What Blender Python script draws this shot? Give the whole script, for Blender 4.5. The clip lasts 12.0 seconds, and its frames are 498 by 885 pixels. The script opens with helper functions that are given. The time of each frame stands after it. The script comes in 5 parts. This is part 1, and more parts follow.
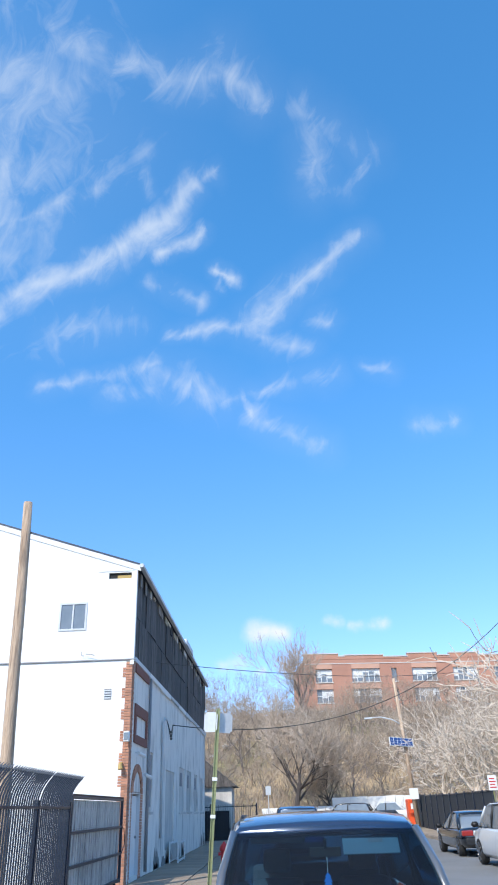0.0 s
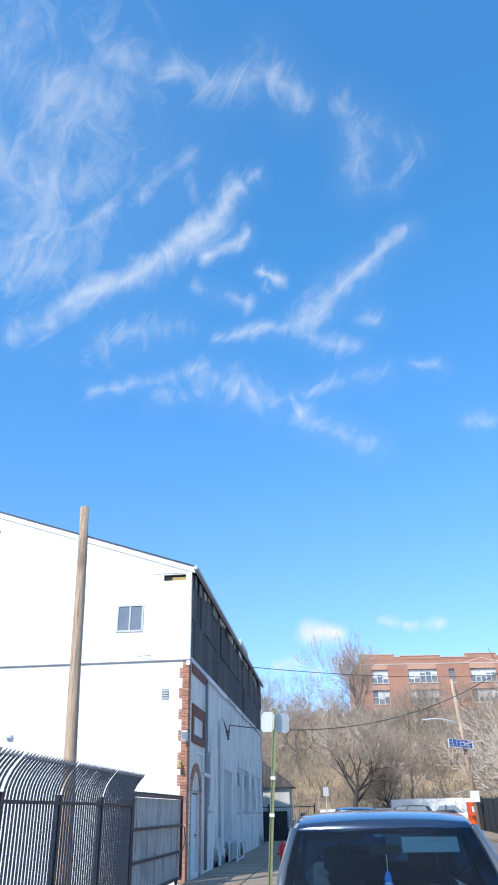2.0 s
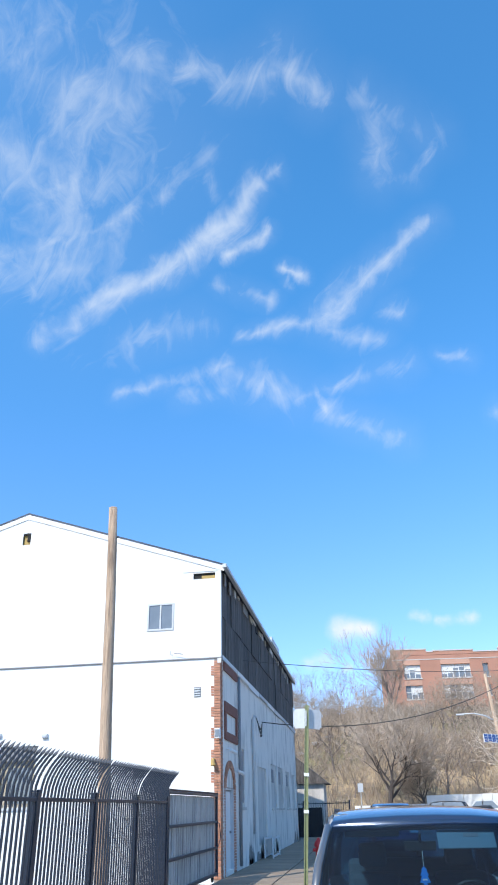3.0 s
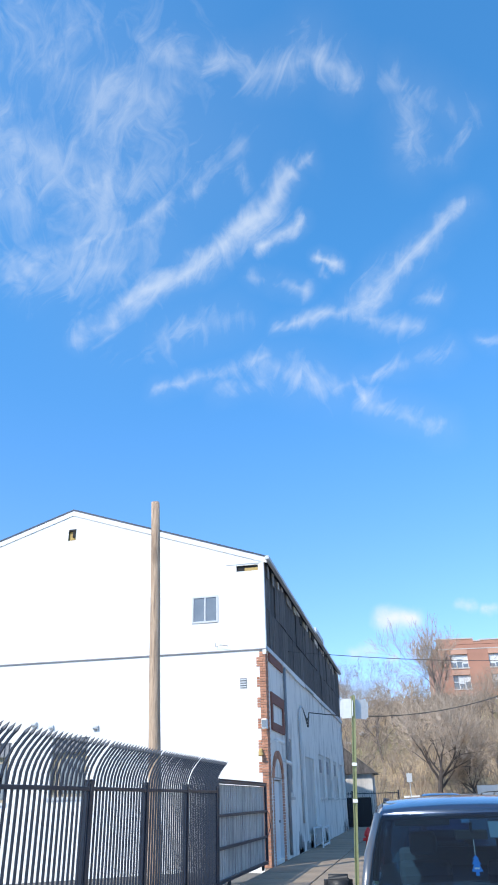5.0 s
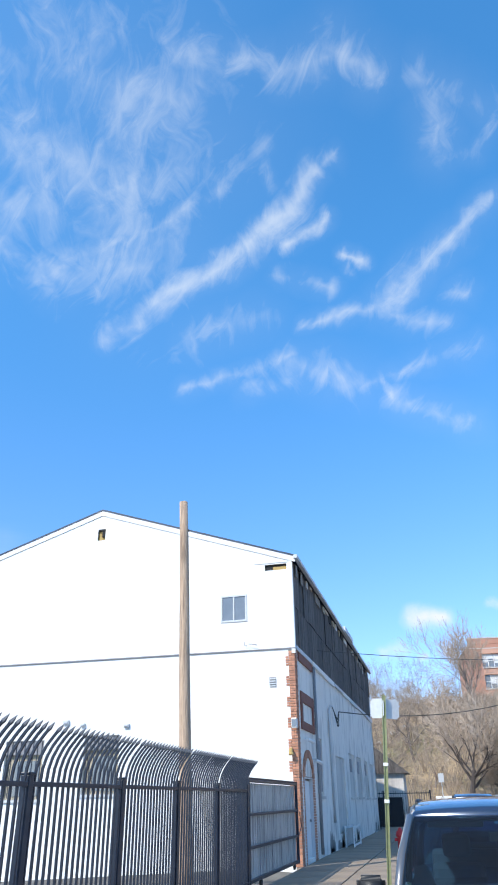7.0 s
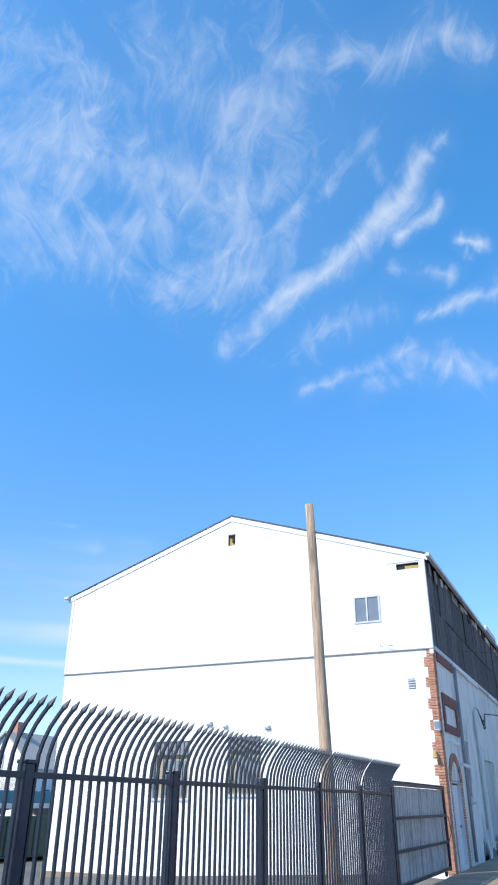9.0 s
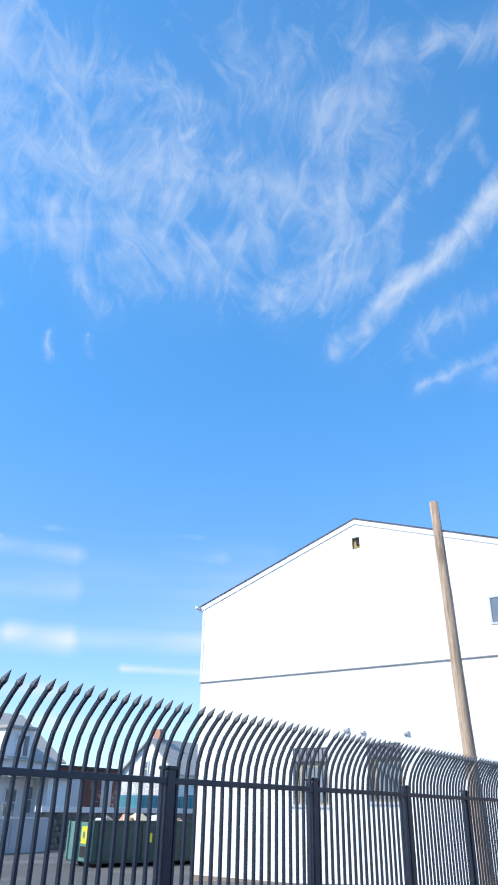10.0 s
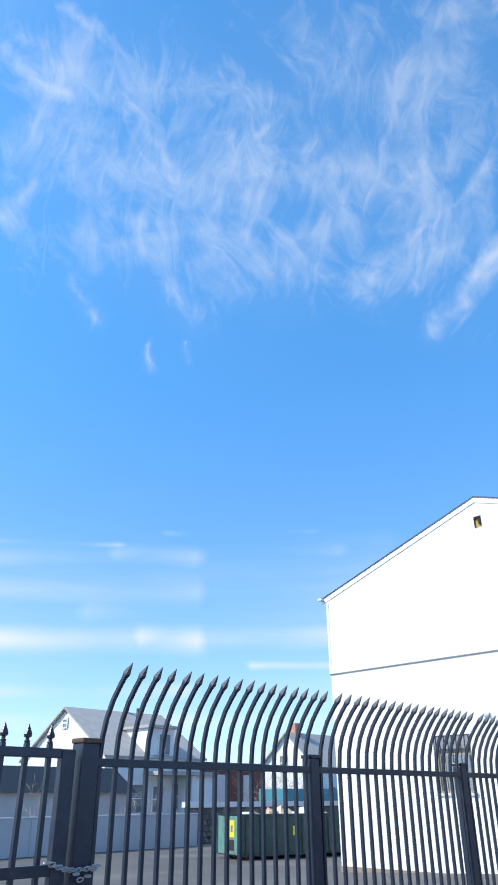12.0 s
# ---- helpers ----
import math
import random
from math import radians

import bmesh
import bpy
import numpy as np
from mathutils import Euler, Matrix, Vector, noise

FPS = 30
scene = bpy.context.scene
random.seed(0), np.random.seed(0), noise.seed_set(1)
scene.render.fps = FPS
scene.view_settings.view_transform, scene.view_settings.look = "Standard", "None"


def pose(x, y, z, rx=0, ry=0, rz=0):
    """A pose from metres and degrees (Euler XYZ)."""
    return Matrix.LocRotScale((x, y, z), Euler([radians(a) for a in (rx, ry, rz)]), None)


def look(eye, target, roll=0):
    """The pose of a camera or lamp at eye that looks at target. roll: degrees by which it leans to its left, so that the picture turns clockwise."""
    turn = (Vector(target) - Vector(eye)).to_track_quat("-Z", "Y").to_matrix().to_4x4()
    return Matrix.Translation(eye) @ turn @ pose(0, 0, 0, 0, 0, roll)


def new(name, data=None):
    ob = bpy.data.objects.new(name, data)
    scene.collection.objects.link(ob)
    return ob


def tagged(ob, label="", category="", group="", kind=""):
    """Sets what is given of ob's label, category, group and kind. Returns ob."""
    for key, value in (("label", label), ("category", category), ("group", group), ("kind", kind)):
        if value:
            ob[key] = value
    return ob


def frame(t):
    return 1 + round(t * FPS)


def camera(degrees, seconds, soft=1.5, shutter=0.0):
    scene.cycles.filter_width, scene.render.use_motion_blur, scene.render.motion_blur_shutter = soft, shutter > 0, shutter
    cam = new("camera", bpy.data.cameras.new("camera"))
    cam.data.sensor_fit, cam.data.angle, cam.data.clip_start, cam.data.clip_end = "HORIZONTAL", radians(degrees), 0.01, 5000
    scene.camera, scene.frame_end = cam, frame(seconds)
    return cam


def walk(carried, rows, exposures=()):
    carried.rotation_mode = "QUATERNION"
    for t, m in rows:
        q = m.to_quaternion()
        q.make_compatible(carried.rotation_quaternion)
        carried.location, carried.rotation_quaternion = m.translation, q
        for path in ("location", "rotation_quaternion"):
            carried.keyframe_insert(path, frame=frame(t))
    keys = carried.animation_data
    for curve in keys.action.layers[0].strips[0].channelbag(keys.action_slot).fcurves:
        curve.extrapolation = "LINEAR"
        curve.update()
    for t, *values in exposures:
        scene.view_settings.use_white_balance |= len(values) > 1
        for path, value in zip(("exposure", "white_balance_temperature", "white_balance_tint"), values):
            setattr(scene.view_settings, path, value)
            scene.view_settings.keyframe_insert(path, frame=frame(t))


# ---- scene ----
cam = camera(38.6, 12.0, soft=1.9)
PATH = [
    (0, (4.165, -22.467, 1.715), (4.137, -20.69, 2.632), -2.0),
    (0.5, (4.154, -22.614, 1.692), (4.084, -20.837, 2.608), -1.8),
    (1, (4.17, -22.6, 1.692), (4.072, -20.828, 2.614), -1.6),
    (1.5, (4.156, -22.643, 1.685), (4.02, -20.873, 2.606), -1.3),
    (2, (4.157, -22.61, 1.688), (3.99, -20.843, 2.61), -1.2),
    (2.5, (4.167, -22.622, 1.696), (3.971, -20.856, 2.614), -1.4),
    (3, (4.166, -22.61, 1.687), (3.926, -20.849, 2.604), -1.5),
    (3.5, (4.162, -22.645, 1.675), (3.877, -20.888, 2.588), -1.3),
    (5.5, (4.167, -22.638, 1.684), (3.8, -20.888, 2.581), -1.5),
    (6, (4.162, -22.623, 1.692), (3.777, -20.877, 2.587), -1.4),
    (6.5, (4.16, -22.637, 1.691), (3.767, -20.892, 2.586), -1.2),
    (6.7, (4.158, -22.656, 1.686), (3.756, -20.914, 2.582), -1.1),
    (8.5, (4.225, -22.644, 1.714), (3.584, -20.976, 2.613), 0.3),
    (9, (4.251, -22.686, 1.682), (3.499, -21.067, 2.585), 0.5),
    (9.5, (4.243, -22.668, 1.703), (3.336, -21.133, 2.61), 1.0),
    (10, (4.232, -22.627, 1.686), (3.2, -21.177, 2.598), 1.2),
    (10.5, (4.182, -22.587, 1.652), (3.059, -21.21, 2.571), 1.3),
    (11, (4.211, -22.566, 1.643), (3.017, -21.248, 2.558), 1.2),
    (11.5, (4.168, -22.618, 1.661), (2.919, -21.344, 2.565), 0.9),
    (12, (4.133, -22.565, 1.656), (2.87, -21.299, 2.552), -0.3),
]
walk(cam, [(t, look(eye, target, roll)) for t, eye, target, roll in PATH])

# ---------------------------------------------------------------- world and sun
SUN_EL, SUN_AZ = 42.0, 211.0          # degrees; azimuth clockwise from +y
world = bpy.data.worlds.new("sky")
scene.world = world
world.use_nodes = True
wn, wl = world.node_tree.nodes, world.node_tree.links
wn.clear()


def wmath(op, a, b=None, c=None):
    n = wn.new("ShaderNodeMath")
    n.operation = op
    for k, v in enumerate((a, b, c)):
        if v is None:
            continue
        if isinstance(v, (int, float)):
            n.inputs[k].default_value = v
        else:
            wl.new(v, n.inputs[k])
    return n.outputs[0]


sky = wn.new("ShaderNodeTexSky")
sky.sky_type = "NISHITA"
sky.sun_disc = False
sky.sun_elevation, sky.sun_rotation = radians(SUN_EL), radians(SUN_AZ)
sky.air_density, sky.dust_density, sky.ozone_density, sky.altitude = 1.0, 0.3, 2.0, 50
out = wn.new("ShaderNodeOutputWorld")
back = wn.new("ShaderNodeBackground")
back.inputs["Strength"].default_value = 0.138

CLOUD = 0.60
# ---- cirrus: soft strokes in the sky (azimuth to the left, elevation, width: degrees; density), frayed by noise
coord = wn.new("ShaderNodeTexCoord").outputs["Generated"]


def wvec(op, a, b=None, scale=None):
    n = wn.new("ShaderNodeVectorMath")
    n.operation = op
    for k, v in ((0, a), (1, b)):
        if v is None:
            continue
        if isinstance(v, (tuple, Vector)):
            n.inputs[k].default_value = v
        else:
            wl.new(v, n.inputs[k])
    if scale is not None:
        if isinstance(scale, float):
            n.inputs["Scale"].default_value = scale
        else:
            wl.new(scale, n.inputs["Scale"])
    return n.outputs["Value"] if op in ("DOT_PRODUCT", "LENGTH") else n.outputs["Vector"]


def wnoise(vec, scale, detail, rough=0.55, distort=0.0):
    n = wn.new("ShaderNodeTexNoise")
    n.inputs["Scale"].default_value, n.inputs["Detail"].default_value = scale, detail
    n.inputs["Roughness"].default_value, n.inputs["Distortion"].default_value = rough, distort
    wl.new(vec, n.inputs["Vector"])
    return n


def centred(n, amount):
    return wvec("SCALE", wvec("SUBTRACT", n.outputs["Color"], (0.5, 0.5, 0.5)), None, amount)


frayed = wvec("ADD", coord, centred(wnoise(coord, 7.0, 3, 0.55), 0.050))
frayed = wvec("ADD", frayed, centred(wnoise(coord, 24.0, 5, 0.62), 0.022))
curl = wvec("ADD", coord, centred(wnoise(coord, 5.0, 3, 0.5), 0.13))      # bends the fibres into hooks


def fibres(way, scale, rough, stretch):
    """Threads of ice drawn out along one way, 0 to 1."""
    way = Vector(way).normalized()
    across = way.cross(Vector((0.2, 0.98, 0.0))).normalized()
    grain = wn.new("ShaderNodeCombineXYZ")
    for k, (axis, far) in enumerate(((way, stretch), (across, 1.0), (way.cross(across), 1.0))):
        wl.new(wmath("MULTIPLY", wvec("DOT_PRODUCT", curl, axis), far), grain.inputs[k])
    return wnoise(grain.outputs[0], scale, 9, rough, 0.6).outputs["Fac"]


fibre = wmath("MAXIMUM", fibres((0.62, -0.30, 0.73), 34.0, 0.62, 0.17), fibres((-0.15, -0.55, 0.82), 26.0, 0.62, 0.17))
patch = wnoise(frayed, 8.0, 6, 0.62, 0.4).outputs["Fac"]
wisp = wn.new("ShaderNodeMapRange")
wisp.inputs["From Min"].default_value, wisp.inputs["From Max"].default_value = 0.35, 0.67
wisp.inputs["To Min"].default_value, wisp.inputs["To Max"].default_value = 0.0, 1.0
wl.new(wmath("ADD", wmath("MULTIPLY", fibre, 0.66), wmath("MULTIPLY", patch, 0.34)), wisp.inputs["Value"])
banded = wn.new("ShaderNodeMapping")
banded.inputs["Scale"].default_value = (1.0, 1.0, 9.0)
wl.new(coord, banded.inputs["Vector"])
level = wmath("MULTIPLY_ADD", wnoise(banded.outputs[0], 5.0, 4, 0.5).outputs["Fac"], 1.6, -0.2)
drawn = {"cirrus": 0.0, "band": 0.0, "puff": 0.0}
wavy = wvec("ADD", coord, centred(wnoise(coord, 4.0, 3, 0.5), 0.018))


def toward(az, el):
    a, e = radians(az), radians(el)
    return Vector((-math.sin(a) * math.cos(e), math.cos(a) * math.cos(e), math.sin(e)))


def cover(total, texture, bite):
    """How much cloud hides the sky where the strokes lie; the texture eats into their thin edges."""
    kept = wmath("SUBTRACT", wmath("MULTIPLY", total, 1.0 + 0.62 * bite), wmath("MULTIPLY", wmath("SUBTRACT", 1.0, texture), bite))
    soft = wn.new("ShaderNodeMapRange")
    soft.interpolation_type = "SMOOTHSTEP"
    soft.inputs["From Min"].default_value, soft.inputs["From Max"].default_value = -0.12, 1.15
    soft.inputs["To Min"].default_value, soft.inputs["To Max"].default_value = 0.0, CLOUD
    wl.new(kept, soft.inputs["Value"])
    return wmath("MULTIPLY", soft.outputs[0], wmath("MINIMUM", wmath("MULTIPLY", total, 9.0), 1.0))


def streak(az0, el0, az1, el1, width, density, kind="cirrus"):
    """A soft stroke between two places of the sky: frayed cirrus, a level band low down, or a small puff."""
    flat = kind == "band"
    a, b = toward(az0 + 4.0 * flat, el0), toward(az1 - 4.0 * flat, el1)
    ab = b - a
    off = wvec("SUBTRACT", wavy if flat else frayed, a)
    h = wmath("MAXIMUM", wmath("MINIMUM", wmath("MULTIPLY", wvec("DOT_PRODUCT", off, ab), 1 / max(ab.length_squared, 1e-9)), 1.0), 0.0)
    d = wvec("LENGTH", wvec("SUBTRACT", off, wvec("SCALE", ab, None, h)))
    near = wmath("MAXIMUM", wmath("MULTIPLY_ADD", d, -1 / (radians(width) * {"cirrus": 3.3, "band": 2.3, "puff": 2.2}[kind]), 1.0), 0.0)
    if flat:
        near = wmath("MULTIPLY", near, wmath("MINIMUM", wmath("MULTIPLY", wmath("MULTIPLY", h, wmath("SUBTRACT", 1.0, h)), 13.0), 1.0))
    made = wmath("MULTIPLY", wmath("POWER", near, 1.45), 0.40 + 0.40 * density if kind == "cirrus" else 0.20 + 0.90 * density)
    drawn[kind] = wmath("MAXIMUM", drawn[kind], made)


streak(26.7, 34.4, 22.7, 37.4, 0.65, 0.91)
streak(22.7, 37.4, 17.9, 39.8, 0.78, 1.04)
streak(17.9, 39.8, 12.6, 42.2, 0.87, 1.10)
streak(12.6, 42.2, 9.2, 44.6, 0.86, 1.10)
streak(9.2, 44.6, 6.6, 47.1, 0.72, 1.04)
streak(6.6, 47.1, 3.6, 48.1, 0.50, 0.45)
streak(9.6, 41.9, 5.4, 43.7, 0.47, 0.78)
streak(5.5, 38.3, 10.4, 39.8, 0.52, 0.35)
streak(33.2, 39.6, 25.8, 42.2, 0.67, 0.40)
streak(25.7, 41.8, 17.6, 45.1, 0.59, 0.45)
streak(17.6, 45.1, 11.8, 49.3, 0.67, 0.40)
streak(11.3, 46.1, 12.3, 49.3, 0.50, 0.35)
streak(0.5, 36.2, -3.3, 38.9, 0.82, 0.78)
streak(-3.3, 38.9, -6.9, 40.5, 0.80, 0.78)
streak(-6.9, 40.5, -11.3, 42.0, 0.62, 0.85)
streak(8.3, 35.9, 0.5, 36.2, 0.48, 0.50)
streak(0.6, 35.9, -4.6, 34.4, 0.69, 0.35)
streak(19.8, 30.9, 13.9, 31.9, 0.53, 0.30)
streak(13.9, 31.9, 9.5, 33.5, 0.58, 0.45)
streak(9.5, 32.7, 3.3, 30.9, 1.07, 0.35)
streak(3.3, 30.5, -1.5, 31.9, 0.53, 0.40)
streak(-1.5, 31.9, -7.1, 31.8, 0.61, 0.25)
streak(1.2, 31.0, 0.4, 29.5, 0.31, 0.78)
streak(0.4, 29.7, -5.3, 26.5, 0.79, 0.40)
streak(3.6, 40.7, 1.9, 40.2, 0.39, 1.04)
streak(3.1, 40.2, 3.5, 39.3, 0.30, 0.40)
streak(-7.9, 50.7, -7.7, 46.9, 1.04, 0.35)
streak(-7.5, 46.7, -10.5, 45.7, 0.57, 0.35)
streak(-10.6, 45.9, -13.3, 48.0, 0.56, 0.25)
streak(9.0, 54.1, 2.6, 55.1, 1.34, 0.35)
streak(2.6, 55.5, -1.3, 53.3, 1.10, 0.40)
streak(22.3, 55.3, 10.4, 54.9, 1.10, 0.25)
streak(-6.3, 52.5, -13.0, 48.1, 0.87, 0.20)
streak(37.6, 52.3, 31.0, 51.4, 1.16, 0.40)
streak(33.2, 52.5, 23.9, 51.9, 1.26, 0.40)
streak(24.5, 51.8, 26.0, 44.2, 1.48, 0.40)
streak(35.4, 46.8, 27.4, 45.7, 2.44, 0.40)
streak(33.2, 39.4, 30.9, 39.0, 1.42, 0.35)
streak(21.7, 43.4, 28.1, 38.5, 1.11, 0.25)
streak(-6.1, 36.7, -6.8, 36.2, 0.68, 0.35)
streak(60.0, 51.8, 54.5, 46.8, 0.62, 0.40)
streak(50.9, 53.3, 40.4, 51.9, 1.98, 0.30)
streak(46.4, 48.4, 42.9, 50.4, 0.49, 0.35)
streak(46.4, 48.4, 34.7, 45.5, 2.50, 0.38)
streak(32.4, 52.4, 20.8, 52.4, 2.02, 0.40)
streak(20.9, 51.7, 22.8, 45.5, 1.49, 0.35)
streak(31.5, 40.7, 23.9, 40.1, 1.57, 0.32)
streak(50.5, 40.8, 33.4, 43.1, 2.13, 0.25)
streak(34.4, 39.6, 34.9, 37.9, 0.88, 0.25)
streak(14.0, 30.8, 7.6, 32.4, 0.60, 0.30)
streak(73.3, 52.0, 65.6, 51.1, 0.77, 0.72)
streak(66.9, 55.5, 62.1, 55.3, 0.61, 0.45)
streak(58.8, 52.4, 53.1, 47.7, 0.81, 0.45)
streak(67.3, 44.2, 69.8, 41.4, 1.06, 0.50)
streak(65.6, 46.5, 62.7, 44.2, 0.65, 0.35)
streak(48.6, 47.6, 37.2, 47.0, 2.09, 0.38)
streak(44.7, 49.2, 41.3, 51.2, 0.49, 0.35)
streak(60.0, 41.3, 50.9, 42.6, 1.71, 0.30)
streak(54.8, 34.1, 54.2, 32.2, 0.26, 0.45)
streak(51.0, 34.8, 50.3, 33.1, 0.27, 0.30)
streak(52.9, 39.0, 50.5, 37.4, 1.31, 0.25)
streak(62.7, 38.0, 60.2, 35.7, 0.60, 0.20)
streak(63.9, 10.4, 51.3, 11.1, 0.80, 0.95, "band")
streak(51.3, 11.1, 38.8, 11.2, 0.73, 0.90, "band")
streak(64.8, 16.1, 51.6, 17.5, 0.69, 0.40, "band")
streak(53.9, 17.3, 39.4, 17.7, 0.62, 0.35, "band")
streak(64.5, 13.9, 51.4, 14.8, 1.11, 0.30, "band")
streak(55.9, 12.9, 39.7, 13.3, 0.70, 0.30, "band")
streak(65.1, 17.5, 58.6, 18.2, 0.21, 0.55, "band")
streak(63.4, 6.8, 52.4, 7.3, 0.49, 0.70, "band")
streak(63.1, 4.8, 51.9, 5.2, 0.57, 0.70, "band")
streak(47.6, 5.1, 39.1, 5.3, 0.50, 0.60, "band")
streak(48.9, 19.2, 42.2, 19.4, 0.22, 0.25, "band")
streak(41.5, 9.2, 41.0, 9.1, 0.26, 0.60, "band")
streak(1.0, 11.9, -1.2, 11.9, 0.65, 1.00, "puff")
streak(1.4, 12.1, 0.3, 12.1, 0.39, 0.80, "puff")
streak(-4.7, 12.6, -5.8, 12.6, 0.43, 0.85, "puff")
streak(-6.7, 12.3, -9.4, 12.2, 0.43, 0.95, "puff")
streak(3.7, 9.7, 2.0, 9.8, 0.51, 0.60, "puff")
streak(0.9, 9.2, 0.3, 9.3, 0.34, 0.50, "puff")
streak(-9.9, 32.1, -12.4, 32.1, 0.44, 0.20)
streak(-14.3, 27.8, -17.6, 27.2, 0.52, 0.18)

streak(68.1, 47.2, 46.0, 46.1, 4.99, 0.30)
streak(69.7, 52.1, 54.1, 53.0, 2.91, 0.34)
streak(36.2, 53.2, 21.7, 49.2, 4.58, 0.28)
streak(38.9, 48.6, 24.0, 42.4, 4.16, 0.26)
streak(19.4, 34.9, 12.8, 36.8, 1.25, 0.10)
streak(61.7, 41.5, 41.4, 40.5, 2.50, 0.26)
streak(56.8, 43.5, 45.1, 42.1, 2.50, 0.25)
streak(28.5, 51.3, 23.2, 45.4, 2.08, 0.30)
streak(31.2, 39.4, 26.3, 41.1, 1.87, 0.30)
streak(38.0, 40.0, 33.1, 37.8, 1.04, 0.22)
streak(72.0, 13.5, 34.0, 13.8, 3.4, 0.24, "band")
streak(72.0, 7.0, 34.0, 7.2, 2.6, 0.36, "band")
hidden = wmath("MAXIMUM", wmath("MAXIMUM", cover(drawn["cirrus"], wisp.outputs[0], 0.72), wmath("MULTIPLY", drawn["cirrus"], 0.13)), wmath("MULTIPLY", cover(drawn["band"], level, 0.22), 1.7))
hidden = wmath("MAXIMUM", hidden, wmath("MULTIPLY", cover(drawn["puff"], patch, 0.30), 1.8))


def rising(value, lo, hi, top):
    r = wn.new("ShaderNodeMapRange")
    r.interpolation_type = "SMOOTHSTEP"
    for key, v in (("From Min", lo), ("From Max", hi), ("To Max", top)):
        r.inputs[key].default_value = v
    wl.new(value, r.inputs["Value"])
    return r.outputs[0]


# unseen cirrus veil overhead and towards the sun, added to whiten the fill light
sunward = toward(-SUN_AZ, SUN_EL)
sheet = wmath("MAXIMUM", rising(wvec("DOT_PRODUCT", coord, (0.0, 0.0, 1.0)), 0.86, 0.97, 0.42), rising(wvec("DOT_PRODUCT", coord, sunward), 0.45, 1.0, 0.30))
hidden = wmath("MAXIMUM", hidden, wmath("MULTIPLY", sheet, wmath("MULTIPLY_ADD", wisp.outputs[0], 0.5, 0.6)))
veil, laid = wn.new("ShaderNodeBackground"), wn.new("ShaderNodeMixShader")
veil.inputs["Color"].default_value = (0.90, 0.97, 1.05, 1)
wl.new(hidden, laid.inputs[0])
wl.new(back.outputs[0], laid.inputs[1])
wl.new(veil.outputs[0], laid.inputs[2])
clear = wn.new("ShaderNodeMix")          # the deep winter blue of a very clear day
clear.data_type, clear.blend_type = "RGBA", "MULTIPLY"
clear.inputs["Factor"].default_value = 1.0
wl.new(sky.outputs[0], clear.inputs[6])
height = wn.new("ShaderNodeMapRange")
height.interpolation_type = "SMOOTHSTEP"
height.inputs["From Min"].default_value, height.inputs["From Max"].default_value = 0.05, 0.72
wl.new(wvec("DOT_PRODUCT", coord, (0.0, 0.0, 1.0)), height.inputs["Value"])
deep = wn.new("ShaderNodeMix")
deep.data_type = "RGBA"
wl.new(height.outputs[0], deep.inputs["Factor"])
deep.inputs[6].default_value, deep.inputs[7].default_value = (1.05, 1.30, 1.78, 1), (0.74, 1.86, 2.42, 1)
wl.new(deep.outputs[2], clear.inputs[7])
wl.new(clear.outputs[2], back.inputs["Color"])
wl.new(laid.outputs[0], out.inputs["Surface"])

sun = new("sun", bpy.data.lights.new("sun", "SUN"))
sun.data.energy, sun.data.angle, sun.data.color = 4.8, radians(0.53), (1.0, 0.94, 0.85)
sa, se = radians(SUN_AZ), radians(SUN_EL)
sun.matrix_world = look((math.sin(sa) * math.cos(se) * 60, math.cos(sa) * math.cos(se) * 60, math.sin(se) * 60), (0, 0, 0))
scene.view_settings.exposure = 0.0


